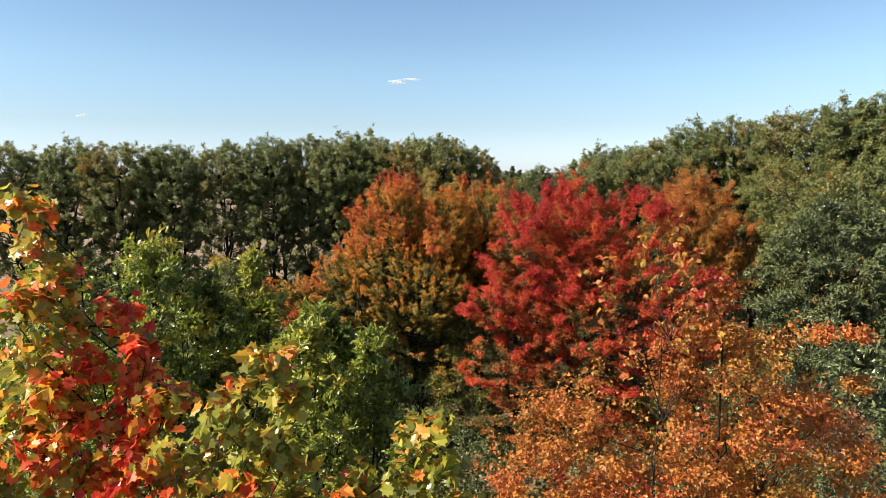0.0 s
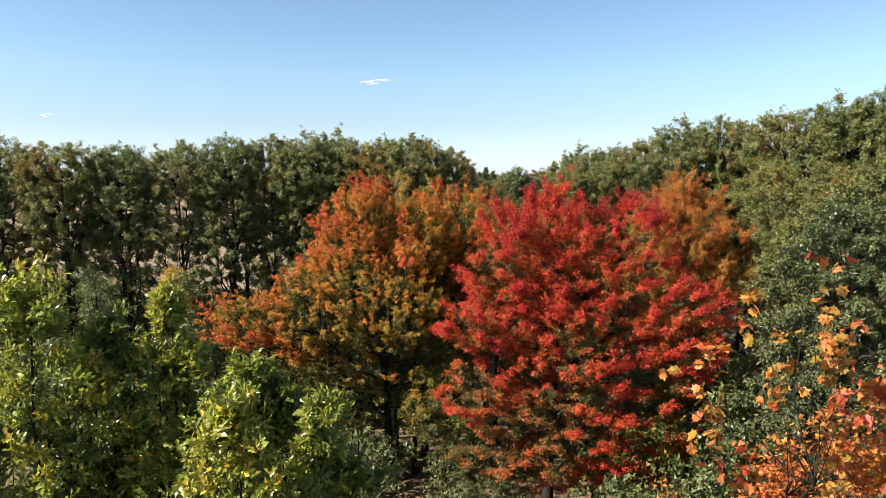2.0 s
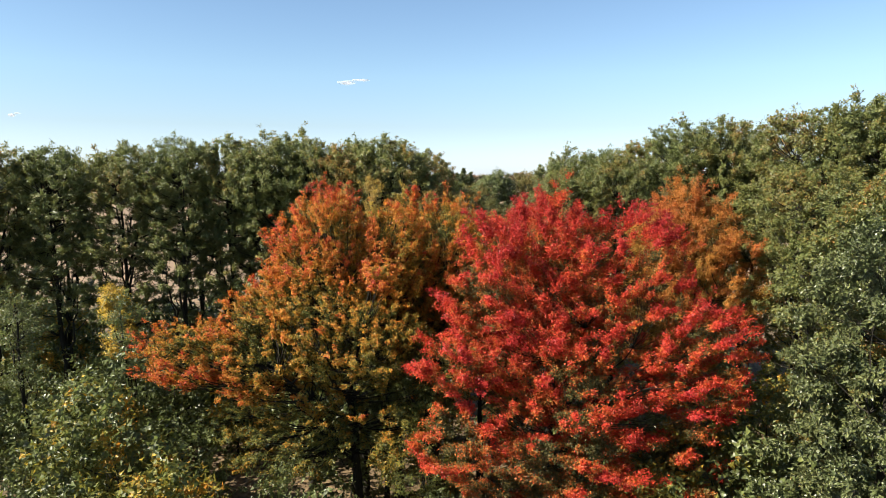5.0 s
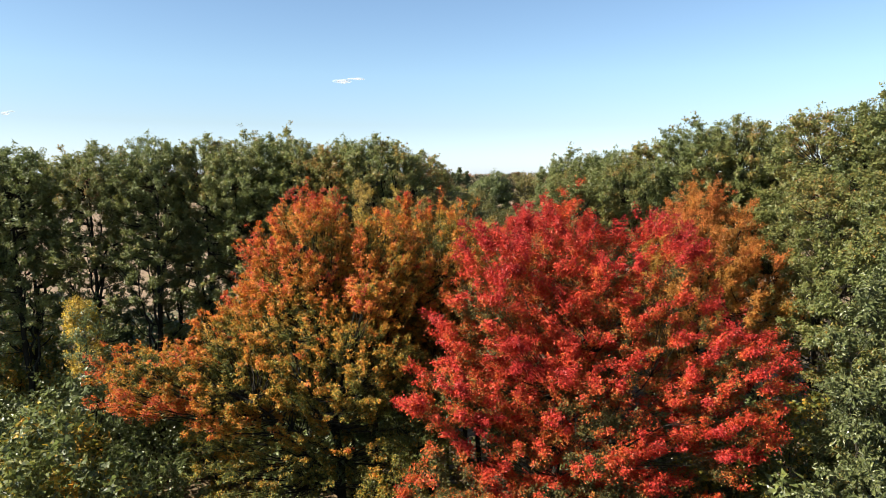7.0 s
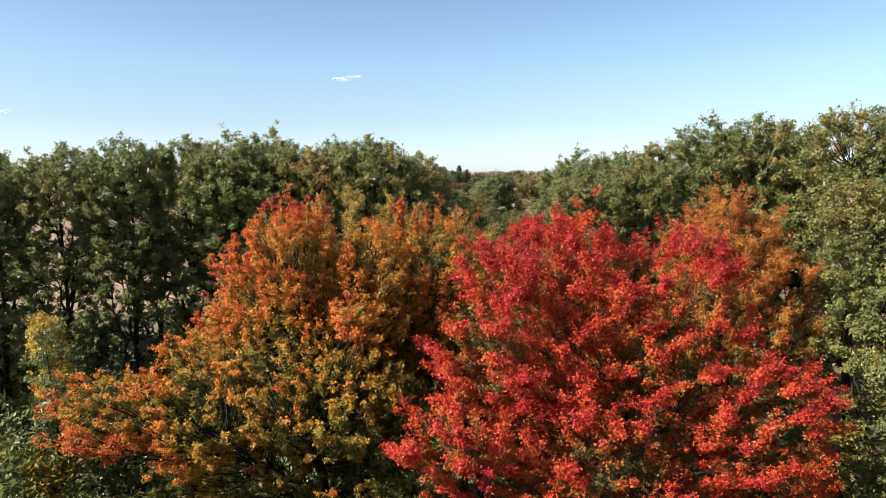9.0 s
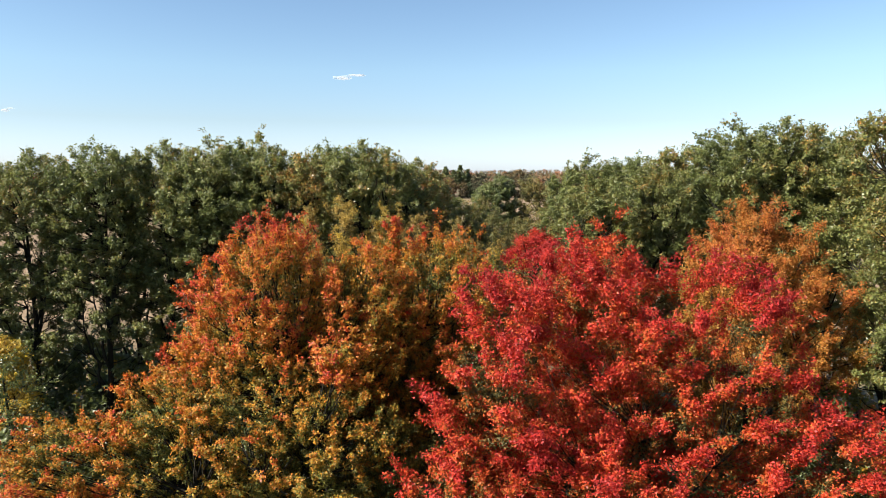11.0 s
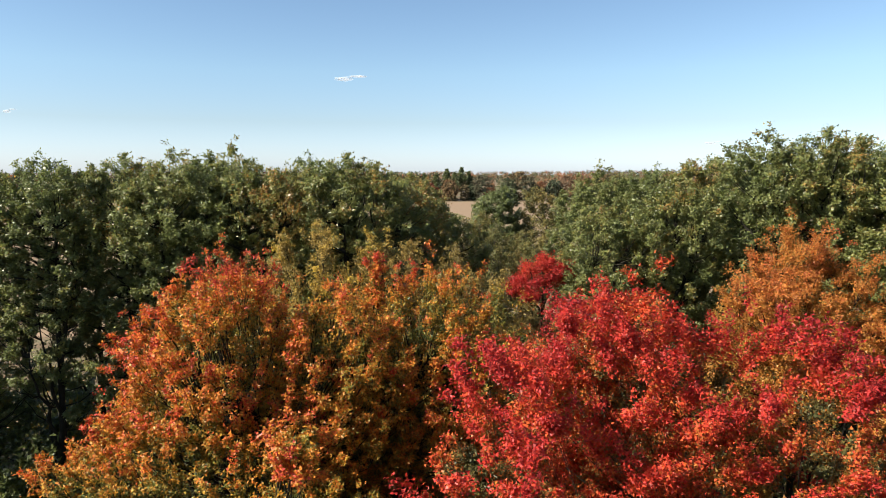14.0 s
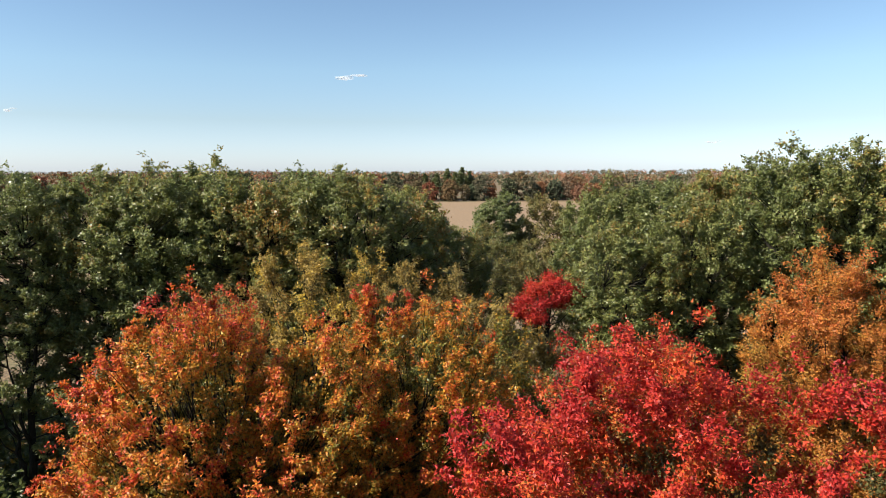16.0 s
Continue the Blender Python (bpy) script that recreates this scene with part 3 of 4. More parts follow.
OAKTAG = ("tall oak with dark green leaves just turning", "tree", "tall oaks")
oaks = [oak_kind("oak_tree", 21, 18.6, 2.6, (OAK, BARK), 0.56, OAKTAG, -7.4, 48.0),
        oak_kind("oak_tree", 22, 18.6, 2.7, (OAK, BARK), 0.62, OAKTAG, -0.4, 48.2),
        oak_kind("oak_tree", 23, 18.6, 2.5, (OAK, BARK), 0.50, OAKTAG, -12.4, 47.6),
        oak_kind("oak_tree", 26, 18.6, 3.0, (OAK, BARK), 0.66, OAKTAG, -3.6, 48.3)]
PLACES = [(-5.4, 49.2, 130, 1.00), (-15.6, 47.8, 60, 0.96), (-19.0, 47.2, 200, 0.955), (-22.6, 46.8, 300, 0.975), (-26.0, 46.6, 30, 0.96), (-29.5, 46.2, 250, 0.95), (-33.0, 46.0, 100, 0.93),
          (1.6, 50.7, 75, 0.965), (3.0, 54.5, 200, 0.90), (-9.8, 49.0, 15, 0.985), (-2.2, 51.0, 320, 0.99), (4.8, 56.5, 290, 0.84),
          (12.3, 54.0, 40, 0.955), (10.8, 46.6, 110, 0.885), (15.2, 53.5, 100, 0.965), (17.8, 52.0, 180, 1.01), (18.0, 47.6, 220, 1.035), (20.0, 46.9, 310, 1.045), (22.4, 47.2, 20, 1.01),
          (22.2, 41.6, 160, 1.07), (24.8, 41.6, 250, 1.08), (27.0, 41.2, 330, 1.11), (29.5, 40.0, 60, 1.13), (20.2, 37.8, 140, 0.90), (23.2, 34.5, 70, 0.92), (14.0, 48.0, 285, 0.93)]
for k, (x, y, turn, s) in enumerate(PLACES):
    copy_thing(oaks[k % 4], spot(x, y, turn, s * 1.015))
BACK = dict(clumps=70, sprays=5, twigs=4, leaves=11, leaf=0.22, wood=False)
back = [oak_kind("oak_tree", 24, 18.0, 3.3, (OAK, BARK), 0.5, OAKTAG, -7.0, 53.0, **BACK), oak_kind("oak_tree", 25, 18.0, 3.3, (OAK, BARK), 0.46, OAKTAG, -20.5, 51.0, **BACK)]
for k, (x, y, turn, s) in enumerate(((-29.0, 51.0, 40, 0.97), (-24.5, 51.0, 120, 0.95), (-12.5, 52.0, 200, 0.96), (-1.0, 54.0, 170, 0.99), (19.5, 55.0, 80, 1.0), (24.0, 51.0, 230, 1.03), (29.0, 47.0, 150, 1.06), (15.0, 58.0, 310, 0.97))):
    copy_thing(back[k % 2], spot(x, y, turn, s))

# lighter green trees close by
tree("grey_green_oak_tree", 16.5, 27.8, [(0, 0, 9.8, 3.4, 3.4, 5.0), (-1.6, -1.2, 5.8, 3.0, 2.8, 3.4)], (11.5, 0.22, 0.2, 0.1),
     (GREY, BARK), plain(0.5, 0.3, 0.3, 9, 2.0, 0.1), 31, clumps=120, sprays=7, twigs=6, leaves=13, leaf=0.19, shape=SLIM, lift=0.45, flat=0.15, droop=0.5, bushy=0.06, clump=(0.7, 1.2), spread=0.6,
     tags=("dense grey-green tree with narrow drooping leaves", "tree"))
tree("olive_green_oak_tree", 19.0, 32.0, [(0, 0, 10.6, 3.0, 2.8, 4.6), (-1.6, -1.0, 7.0, 2.6, 2.4, 3.4)], (11.5, 0.22, 0.2, 0.1),
     (OAK, BARK), plain(0.6, 0.4, 0.4, 10, 2.0, 0.15), 30, clumps=110, sprays=7, twigs=6, leaves=12, leaf=0.19, shape=SLIM, lift=0.45, flat=0.15, droop=0.5, bushy=0.06, clump=(0.7, 1.2), spread=0.55, fan=0.4,
     tags=("tall green tree with some olive and rusty leaves", "tree"))
tree("grey_green_sapling", 6.6, 10.6, [(0, 0, 10.8, 1.4, 1.4, 2.2), (0.2, 0, 7.6, 1.7, 1.7, 2.4)], (11.0, 0.10, 0.1, 0.1),
     (GREY, PALEBARK), plain(0.55, 0.3, 0.3, 9, 2.0, 0.1), 38, clumps=44, sprays=6, twigs=5, leaves=10, leaf=0.13, shape=SLIM, lift=0.3, flat=0.3, droop=0.5, clump=(0.5, 0.9),
     tags=("slim tree with narrow grey-green leaves", "tree"))
YOUNG = dict(sprays=5, twigs=4, leaves=6, leaf=0.155, shape=OAKLEAF, lift=0.3, flat=0.1, bushy=0.04, clump=(0.4, 0.7), spread=0.45, droop=-0.1, fan=0.35, thin=0.1, inner=0.55, tuft=0.75, wild=0.35)
for x, y, lob, n, mid, seed in ((-5.6, 12.7, [(0, 0, 13.7, 0.5, 0.5, 0.6), (0.2, 0, 12.8, 0.9, 0.9, 1.0), (-0.4, 0.2, 11.0, 1.5, 1.4, 1.6), (0, 0.2, 8.8, 1.4, 1.4, 1.6, 1.4)], 84, 0.58, 32),
                                (-7.6, 12.9, [(0, 0, 13.2, 0.7, 0.7, 0.8), (0, 0, 11.6, 1.3, 1.2, 1.4), (0, 0.3, 9.2, 1.5, 1.4, 1.8, 1.4)], 60, 0.54, 40),
                                (-4.8, 13.3, [(0, 0, 12.9, 0.3, 0.3, 0.6), (0, 0, 11.8, 0.65, 0.65, 0.9), (0.1, 0.2, 10.2, 0.9, 0.9, 1.4)], 48, 0.6, 46),
                                (-3.8, 13.2, [(0, 0, 13.5, 0.16, 0.16, 0.4), (0, 0, 12.8, 0.42, 0.42, 0.6), (0.05, 0, 11.8, 0.72, 0.72, 0.9), (0, 0.1, 10.3, 0.95, 0.95, 1.3)], 66, 0.68, 33),
                                (-2.5, 12.6, [(0, 0, 12.5, 0.35, 0.35, 0.5), (0.5, 0.1, 12.2, 0.3, 0.3, 0.5), (-0.3, 0, 11.5, 0.8, 0.7, 0.9), (0.2, 0.1, 10.0, 1.1, 1.0, 1.3)], 64, 0.54, 34),
                                (-2.2, 10.9, [(0, 0, 12.5, 0.3, 0.3, 0.5), (0.1, 0, 11.6, 0.7, 0.7, 0.8), (0.1, 0.2, 10.0, 0.9, 0.9, 1.4)], 46, 0.68, 49),
                                (-1.3, 11.8, [(0, 0, 12.2, 0.25, 0.25, 0.5), (0.1, 0, 11.4, 0.6, 0.6, 0.8), (0.1, 0.2, 9.8, 0.8, 0.8, 1.4)], 42, 0.6, 45),
                                (-0.45, 9.2, [(0, 0, 11.2, 0.3, 0.3, 0.6), (0.1, 0.1, 10.2, 0.55, 0.55, 0.9), (0.1, 0.2, 8.6, 0.7, 0.7, 1.4)], 34, 0.5, 44)):
    tree("young_oak_tree", x, y, lob, (lob[0][2] - 0.2, 0.07, 0.05, 0.05), (LIME, BARK), plain(mid, 0.5, 0.3, seed, 1.6, 0.18), seed, clumps=n,
         tags=("young oak with bright green lobed leaves", "tree", "young green oaks"), **YOUNG)


def sapling_stage(p, b, d, r):
    red = np.exp(-((p[:, 0] + 0.32) / 0.42) ** 2)
    stem = np.clip((-0.45 - p[:, 0]) / 0.12, 0, 1) * np.clip((p[:, 2] - 14.2) / 0.3, 0, 1)
    return 0.23 + 0.42 * red * (1 - 0.75 * stem) + 0.42 * (b - 0.4) + 0.5 * (r - 0.5) + 0.16 * np.clip((p[:, 2] - 14.3) / 0.6, 0, 1)


tree("turning_maple_tree", -1.5, 3.5, [(-0.68, 0.1, 14.45, 0.2, 0.2, 0.95), (-0.2, 0.1, 14.0, 0.22, 0.2, 0.8), (0.72, -0.6, 14.1, 0.16, 0.16, 0.65), (1.46, 0.1, 13.65, 0.16, 0.16, 0.5), (0.27, -0.2, 13.75, 0.24, 0.22, 0.6),
                                       (1.12, 0.1, 13.5, 0.25, 0.22, 0.45), (0.2, 0, 12.8, 1.5, 0.6, 0.75), (-1.1, 0.2, 13.5, 0.4, 0.4, 0.9)], (13.0, 0.06, 0.1, 0.0),
     (NEARRED, BARK), sapling_stage, 35, clumps=150, sprays=4, twigs=4, leaves=5, leaf=0.07, shape=MAPLE, lift=0.75, flat=0.1, clump=(0.3, 0.5), bushy=0.04, droop=0.6, inner=0.3, spread=0.5, wild=0.7, stout=0.3,
     tags=("maple sapling with red, yellow and green leaves", "tree"))
tree("small_orange_maple_tree", 3.0, 7.2, [(0.1, 0.1, 13.0, 0.8, 0.7, 1.1), (-1.7, 0.5, 11.9, 0.8, 0.7, 1.1), (1.2, 0.3, 12.3, 0.9, 0.7, 1.0), (-0.4, 0.3, 11.0, 2.2, 1.2, 1.3), (0.1, 0, 13.9, 0.2, 0.2, 0.5), (1.2, 0, 13.3, 0.13, 0.13, 0.5), (1.6, 0.1, 13.3, 0.13, 0.13, 0.5)], (13.8, 0.05, 0.1, 0.0),
     (AMBER, BARK), plain(0.66, 0.4, 0.3, 14, 1.2, 0.12), 36, clumps=170, sprays=6, twigs=5, leaves=12, leaf=0.05, shape=STAR, lift=0.6, flat=0.2, clump=(0.35, 0.6), bushy=0.05, droop=0.5, spread=0.7, wild=0.6, stout=0.22, thin=0.85,
     tags=("small maple thick with amber orange leaves", "tree"))

tree("maple_sapling", 2.4, 7.2, [(-0.8, -0.38, 14.55, 0.07, 0.06, 0.18), (-0.62, -0.25, 14.1, 0.08, 0.08, 0.22), (-0.4, -0.1, 13.6, 0.1, 0.1, 0.3), (-0.14, 0.3, 14.75, 0.06, 0.06, 0.22), (0.0, 0.12, 14.35, 0.08, 0.08, 0.25),
                                 (0.1, -0.2, 14.9, 0.06, 0.06, 0.22), (0.3, 0, 14.5, 0.1, 0.1, 0.25), (0.4, 0, 13.9, 0.15, 0.15, 0.4)], (13.5, 0.03, 0.0, 0.0),
     (AMBER, BARK), plain(0.66, 0.6, 0.6, 24, 0.6, 0.1), 47, clumps=46, sprays=2, twigs=2, leaves=2, leaf=0.072, shape=MAPLE, lift=0.7, flat=0.1, clump=(0.5, 0.8), bushy=0.02, droop=0.5, spread=0.5, wild=0.8, limbs=3, stout=0.4, thin=1.0,
     tags=("slender maple sapling with sparse orange and pink leaves", "tree"))
tree("pink_maple_tree", 13.4, 21.5, [(0, 0, 6.8, 1.0, 1.0, 0.9), (0.2, 0, 5.4, 1.2, 1.2, 1.3)], (7.0, 0.07, 0.0, 0.0), (PINK, PALEBARK), plain(0.5, 0.5, 0.5, 15, 1.2, 0.1), 39, clumps=40, sprays=7, twigs=5, leaves=8, leaf=0.045, shape=KITE, lift=0.5,
     clump=(0.4, 0.7), tags=("small bushy maple with faded pinkish leaves", "tree"))

# undergrowth below the crowns
def shrub(name, seed, mat, mid, label, x, y):
    return tree(name, x, y, [(0, 0, 2.6, 2.2, 2.2, 2.4), (0.8, 0.5, 4.2, 1.4, 1.4, 1.8)], (3.6, 0.06, 0.2, 0.1), (mat, BARK), plain(mid, 0.4, 0.3, seed, 1.5, 0.15), seed,
                clumps=30, sprays=5, twigs=4, leaves=4, leaf=0.24, lift=0.5, flat=0.3, limbs=3, wood=False, tags=(label, "shrub", "undergrowth"), open_low=0.8)


shrubs = [shrub("shrub", 51, OAK, 0.12, "dark green undergrowth shrub on the forest floor", -19.0, 43.0), shrub("shrub", 52, ORANGE, 0.16, "olive and brown undergrowth shrub", -9.0, 30.0),
          shrub("shrub", 53, OAK, 0.25, "green undergrowth shrub on the forest floor", 7.0, 21.0)]
rng = np.random.default_rng(77)
count = 0
for row in range(7):
    for col in range(8):
        x, y = -21 + col * 5.8 + rng.uniform(-1.8, 1.8), 20 + row * 4.6 + rng.uniform(-1.4, 1.4)
        if abs(x) > y * 0.72 + 4 or y > 51:
            continue
        shady = abs(x) < 7 and y < 33
        m = spot(x, y, rng.uniform(0, 360), rng.uniform(0.7, 1.35) * (0.8 if shady else 1))
        copy_thing(shrubs[0 if shady else count % 3], m)
        count += 1

for k, (x, y, s) in enumerate(((11.3, 26.5, 1.1), (12.4, 31.0, 1.3), (10.4, 23.5, 1.0), (13.0, 34.5, 1.3), (-11.0, 33.5, 1.2), (-14.5, 38.5, 1.2), (-31.0, 52.0, 1.2), (-21.0, 49.5, 1.3), (-25.5, 49.0, 1.3), (-14.5, 50.0, 1.35), (-11.0, 50.5, 1.3), (-8.0, 51.0, 1.35), (-5.5, 51.5, 1.3), (-18.5, 49.0, 0.9), (-16.5, 45.0, 1.0), (-12.0, 45.0, 1.2), (-23.5, 44.0, 1.1), (-8.5, 45.5, 1.2), (-3.0, 58.0, 1.2), (-28.0, 44.5, 1.0),
                                   (-27.5, 54.0, 1.3), (-24.0, 54.5, 1.3), (-21.5, 53.0, 1.25), (-16.2, 52.5, 1.3), (-13.5, 54.0, 1.3), (-10.5, 54.5, 1.3), (-7.0, 54.0, 1.3), (-32.0, 55.0, 1.4), (-26.5, 57.0, 1.3), (-22.5, 58.5, 1.4), (-12.5, 59.5, 1.4), (-9.0, 57.0, 1.3), (-33.0, 60.0, 1.4), (-29.0, 62.0, 1.4), (-18.5, 60.0, 1.0), (-15.5, 58.0, 1.15), (-5.5, 59.0, 1.4), (16.0, 57.0, 1.4), (21.0, 58.5, 1.5), (25.0, 55.5, 1.5), (29.5, 53.0, 1.5), (33.0, 49.0, 1.5), (36.5, 45.0, 1.5), (31.0, 58.0, 1.5), (26.0, 62.0, 1.5), (36.0, 54.0, 1.5))):
    copy_thing(shrubs[k % 3], spot(x, y, 57 * k, s))

for row in range(4):
    for col in range(7):
        x, y = -13 + col * 4.4 + rng.uniform(-1.6, 1.6), 2.5 + row * 4.4 + rng.uniform(-1.4, 1.4)
        copy_thing(shrubs[(row + col) % 3], spot(x, y, rng.uniform(0, 360), rng.uniform(0.75, 1.25)))

# trees between the oaks and the field
tree("thin_oak_tree", 10.6, 76.0, [(0, 0, 13.0, 2.2, 2.2, 3.4), (0.2, 0, 10.0, 2.4, 2.4, 3.0)], (14.0, 0.2, 0.2, 0.0), (OAK, BARK), plain(0.3, 0.3, 0.3, 61, 2.0, 0.1), 61, clumps=80, sprays=6, twigs=5, leaves=14, leaf=0.18, lift=0.3, flat=0.6,
     tags=("thin dark green tree at the field's edge", "tree"))
tree("bare_brown_tree", 14.6, 76.0, [(0, 0, 11.8, 2.8, 2.8, 4.2)], (13.0, 0.2, 0.2, 0.0), (GOLD, BARK), plain(0.15, 0.3, 0.3, 62, 2.0, 0.1), 62, clumps=90, sprays=6, twigs=4, leaves=9, leaf=0.17, lift=0.6, flat=0.4,
     tags=("half-bare brown tree at the field's edge", "tree"))
for x, y, top, seed in ((8.8, 66.0, 13.8, 63), (12.2, 66.0, 14.2, 64), (6.6, 60.0, 15.2, 65), (10.6, 59.0, 13.6, 67), (15.8, 68.0, 14.8, 68), (8.0, 72.0, 12.6, 69)):
    tree("pale_green_tree", x, y, [(0, 0, top - 3.4, 2.6, 2.6, 3.2), (0.6, 0, top - 6.5, 2.4, 2.4, 3.0)], (top - 3, 0.14, 0.1, 0), (GOLD, BARK), plain(0.12, 0.3, 0.2, seed, 2.0, 0.1), seed, clumps=45, sprays=6, twigs=5, leaves=12, leaf=0.14, lift=0.5,
         tags=("pale green bushy tree near the field", "tree", "pale trees near the field"))
tree("yellow_tree", -14.8, 44.0, [(0, 0, 8.9, 0.55, 0.55, 1.2), (0.3, -0.2, 7.2, 0.8, 0.8, 1.2, 1.4)], (8.6, 0.1, 0.1, 0), (GOLD, BARK), plain(0.85, 0.3, 0.3, 66, 2.0, 0.1), 66, clumps=26, sprays=6, twigs=5, leaves=16, leaf=0.10, lift=0.5, limbs=4, clump=(0.5, 0.9),
     tags=("small bright yellow tree behind the oaks", "tree"))

# far woods beyond the field
def autumn_material():
    m = Nodes("far_autumn_foliage")
    info = m.tree.nodes.new("ShaderNodeObjectInfo")
    at = m.tree.nodes.new("ShaderNodeAttribute")
    at.attribute_name = "turned"
    stage = m.math("FRACT", m.math("ADD", m.math("MULTIPLY", info.outputs["Random"], 0.999), at.outputs["Fac"]))
    col = m.ramp(stage, [(0.0, (0.045, 0.058, 0.034)), (0.25, (0.07, 0.075, 0.042)), (0.40, (0.12, 0.09, 0.048)), (0.55, (0.19, 0.088, 0.045)), (0.70, (0.17, 0.065, 0.04)), (0.85, (0.13, 0.085, 0.055)), (1.0, (0.05, 0.06, 0.038))])
    co = m.tree.nodes.new("ShaderNodeTexCoord")
    cell = m.add("ShaderNodeTexVoronoi", Scale=2.2)
    m.link(co.outputs["Object"], cell.inputs["Vector"])
    part = m.tree.nodes.new("ShaderNodeSeparateColor")
    m.link(cell.outputs["Color"], part.inputs[0])
    val = m.math("ADD", m.math("MULTIPLY", part.outputs[0], 0.8), 0.8)
    shade = m.tree.nodes.new("ShaderNodeCombineColor")
    for s in range(3):
        m.link(val, shade.inputs[s])
    col = m.mix(1.0, col, shade.outputs[0], "MULTIPLY")
    m.link(col, m.bsdf.inputs["Base Color"])
    m.bsdf.inputs["Roughness"].default_value = 1.0
    m.bsdf.inputs["Specular IOR Level"].default_value = 0.05
    return m.mat


FAR = autumn_material()
far_kinds = []
for k, (top, wide) in enumerate(((15.5, 5.2), (14.0, 4.6), (11.0, 4.8))):
    far_kinds.append(tree("distant_tree", -300 + 9 * k, 410, [(0, 0, top * 0.62, wide, wide, top * 0.36), (1.0, 0.5, top * 0.3, wide * 0.95, wide * 0.95, top * 0.28)], (top * 0.7, 0.22, 0, 0), (FAR, BARK),
                          lambda p, b, d, r: 0.03 + 0.06 * b, 70 + k, clumps=54, sprays=4, twigs=3, leaves=3, leaf=0.95, lift=0.5, flat=0.2, clump=(1.2, 2.0), limbs=2, bushy=0.3, wood=False, open_low=0.9,
                          tags=("distant tree in autumn colours beyond the field", "tree", "woods beyond the field")))
rng = np.random.default_rng(5)
for k in range(150):
    x = -270 + k * 4.3 + rng.uniform(-2, 2)
    copy_thing(far_kinds[k % 3], spot(x, 410 + rng.uniform(-5, 14) + (2 - k % 3) * 9, rng.uniform(0, 360), rng.uniform(0.7, 1.2)))


def far_woods():
    """The wood behind its edge: thousands of rough crowns in one sheet of clumps."""
    r = np.random.default_rng(6)
    n = 3200
    y = 440 + 1500 * r.random(n) ** 1.7
    x = (r.random(n) * 2 - 1) * (160 + y * 0.85) + 30
    h = r.uniform(13.0, 17.5, n) + 1.2 * np.sin(x * 0.01 + y * 0.004) + 4.5 * np.clip((x - 40) / 500, 0, 1)
    k = 40
    pos = np.stack([x, y, h - 4], -1)[:, None] + unit(r.normal(0, 1, (n, k, 3))) * np.array([4.0, 4.0, 3.8]) * (0.5 + 0.5 * r.random((n, k, 1)))
    hue = np.repeat(r.random(n), k)
    pos = pos.reshape(-1, 3)
    v, f, c = blades(pos, r.normal(0, 1, pos.shape), r.normal(0, 0.5, pos.shape) + [0, -0.3, 0.7], r.uniform(1.1, 1.9, len(pos)), POINT, hue)
    return new("far_woods", raw_mesh("far_woods", v * U, f, FAR, c))


tagged(far_woods(), "far woods of mixed autumn colours to the horizon", "woods", kind="stuff")


# conifers standing above the far woods
def pine(x, y, top, seed):
    r = np.random.default_rng(seed)
    base = tagged(new("pine_tree"), "dark distant pine rising above the woods", "tree", "pines beyond the field")
    base.location = (x * U, y * U, 0)
    v, f = tubes(np.array([[(0, 0, 0), (0.1, 0, top * 0.5), (0, 0.1, top)]], float), np.array([[0.35, 0.22, 0.03]]), 6)
    new("trunk", raw_mesh("pine_trunk", v * U, f, BARK, None, True)).parent = base
    tiers = []
    for z in np.linspace(top * 0.35, top, 13):
        reach = (1 - (z / top) ** 2.6) * top * r.uniform(0.2, 0.42) + 0.3
        for a in r.uniform(0, 6.28, 10):
            q = np.linspace(0.15, 1, 7)[:, None]
            tiers.append(np.array([0, 0, z]) + np.array([math.cos(a), math.sin(a), 0.12]) * reach * q * r.uniform(0.7, 1.1) + r.normal(0, 0.18, (7, 3)))
    pos = np.concatenate(tiers)
    v, f, c = blades(pos, r.normal(0, 1, pos.shape), r.normal(0, 0.5, pos.shape) + [0, 0, 0.8], r.uniform(0.8, 1.5, len(pos)), KITE, np.full(len(pos), 0.1))
    new("crown", raw_mesh("pine_crown", v * U, f, OAK, c)).parent = base


for k, (x, y, top) in enumerate(((29, 432, 15.4), (36, 436, 18.2), (40.5, 430, 15.8), (45, 434, 19.0), (50, 438, 16.6), (22, 440, 15.4))):
    pine(x, y, top, 90 + k)


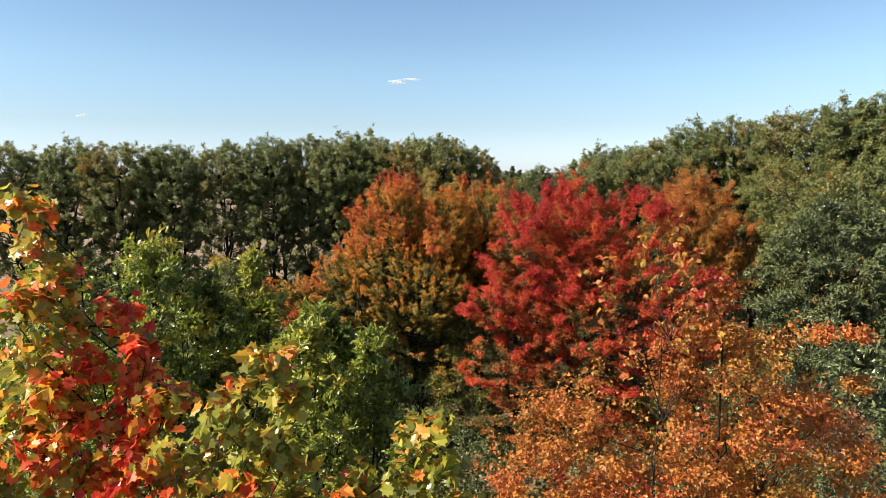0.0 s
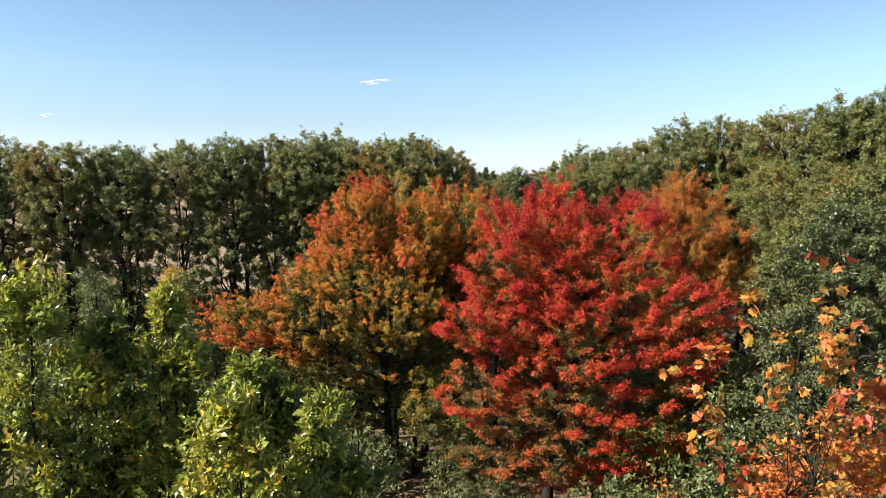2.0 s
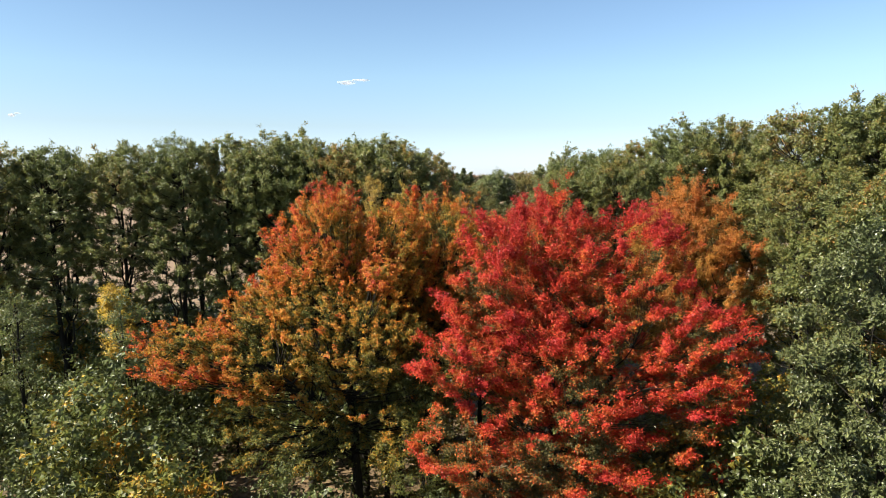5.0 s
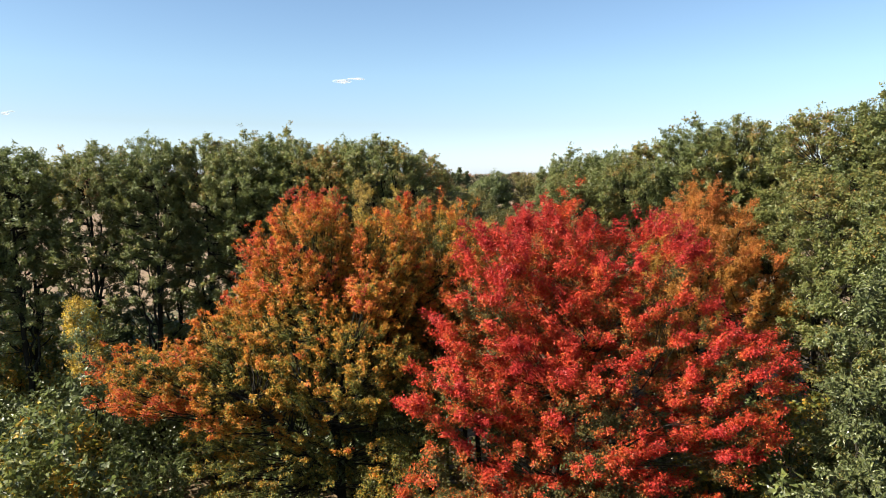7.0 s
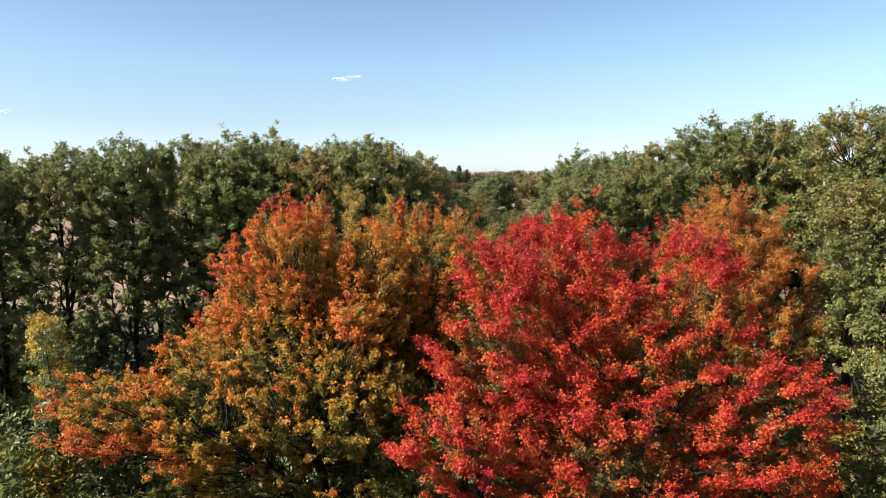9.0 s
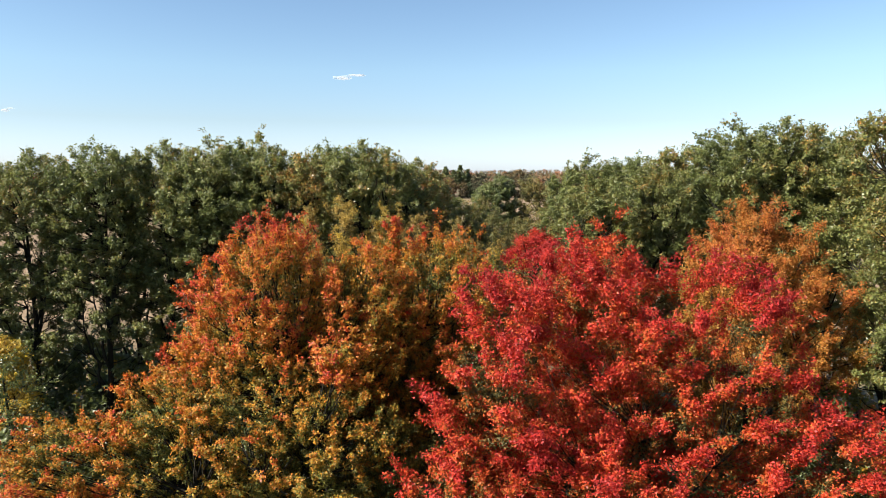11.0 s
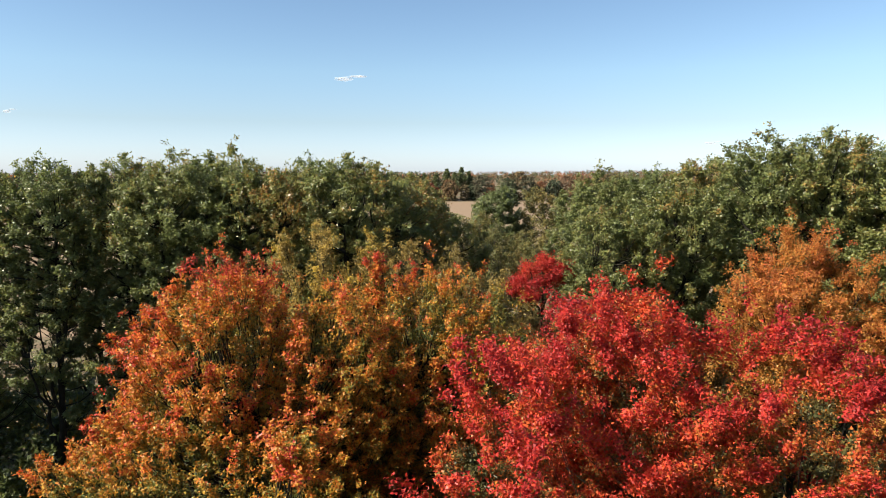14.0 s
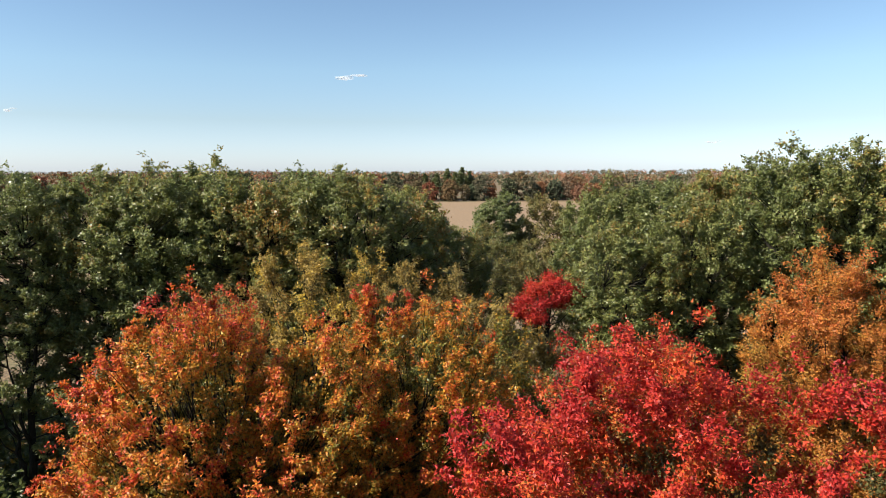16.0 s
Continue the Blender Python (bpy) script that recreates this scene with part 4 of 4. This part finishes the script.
# small fair-weather clouds
def cloud_material():
    m = Nodes("thin_white_cloud")
    m.bsdf.inputs["Base Color"].default_value = (0.95, 0.95, 0.95, 1)
    m.bsdf.inputs["Roughness"].default_value = 1.0
    clear = m.add("ShaderNodeBsdfTransparent")
    mx = m.add("ShaderNodeMixShader")
    m.link(m.ramp(m.noise(0.02, 3.0), [(0.35, (0.06, 0.06, 0.06)), (0.7, (0.36, 0.36, 0.36))]), mx.inputs[0])
    soft = m.add("ShaderNodeBsdfTranslucent", Color=(0.95, 0.95, 0.95, 1))
    lit = m.add("ShaderNodeMixShader", Fac=0.5)
    m.link(m.bsdf.outputs[0], lit.inputs[1])
    m.link(soft.outputs[0], lit.inputs[2])
    m.link(clear.outputs[0], mx.inputs[1])
    m.link(lit.outputs[0], mx.inputs[2])
    m.link(mx.outputs[0], m.out.inputs["Surface"])
    return m.mat


CLOUD = cloud_material()


def cloud(x, y, z, wide, tall, seed):
    """A thin wisp: a flat body with a fainter tail, each of veils one inside the other."""
    bm = bmesh.new()
    for at_x, at_z, rx, rz, veils in ((-0.2, -0.2, 0.30, 0.45, 2), (0.25, 0.35, 0.28, 0.22, 2)):
        for k in range(veils):
            q = (k + 1.6) / (veils + 0.6)
            for w in bmesh.ops.create_icosphere(bm, subdivisions=3, radius=1.0)["verts"]:
                n = q * (1 + 0.45 * noise.noise(w.co * 1.5 + Vector((k * 0.7, seed * 5.0, 0))))
                w.co = Vector(((w.co.x * rx * n + at_x) * wide, w.co.y * rx * n * wide * 0.5, (w.co.z * rz * n + at_z) * tall))
    me = bpy.data.meshes.new("cloud")
    bm.to_mesh(me)
    bm.free()
    me.polygons.foreach_set("use_smooth", [True] * len(me.polygons))
    me.materials.append(CLOUD)
    ob = tagged(new("cloud", me), "small thin white cloud in the clear sky", "cloud", "small clouds", "structure")
    ob.location = (x, y, z)


cloud(-245, 4200, 583, 190, 28, 1)
cloud(-2210, 4150, 370, 70, 20, 2)
cloud(2060, 4200, 205, 110, 14, 3)
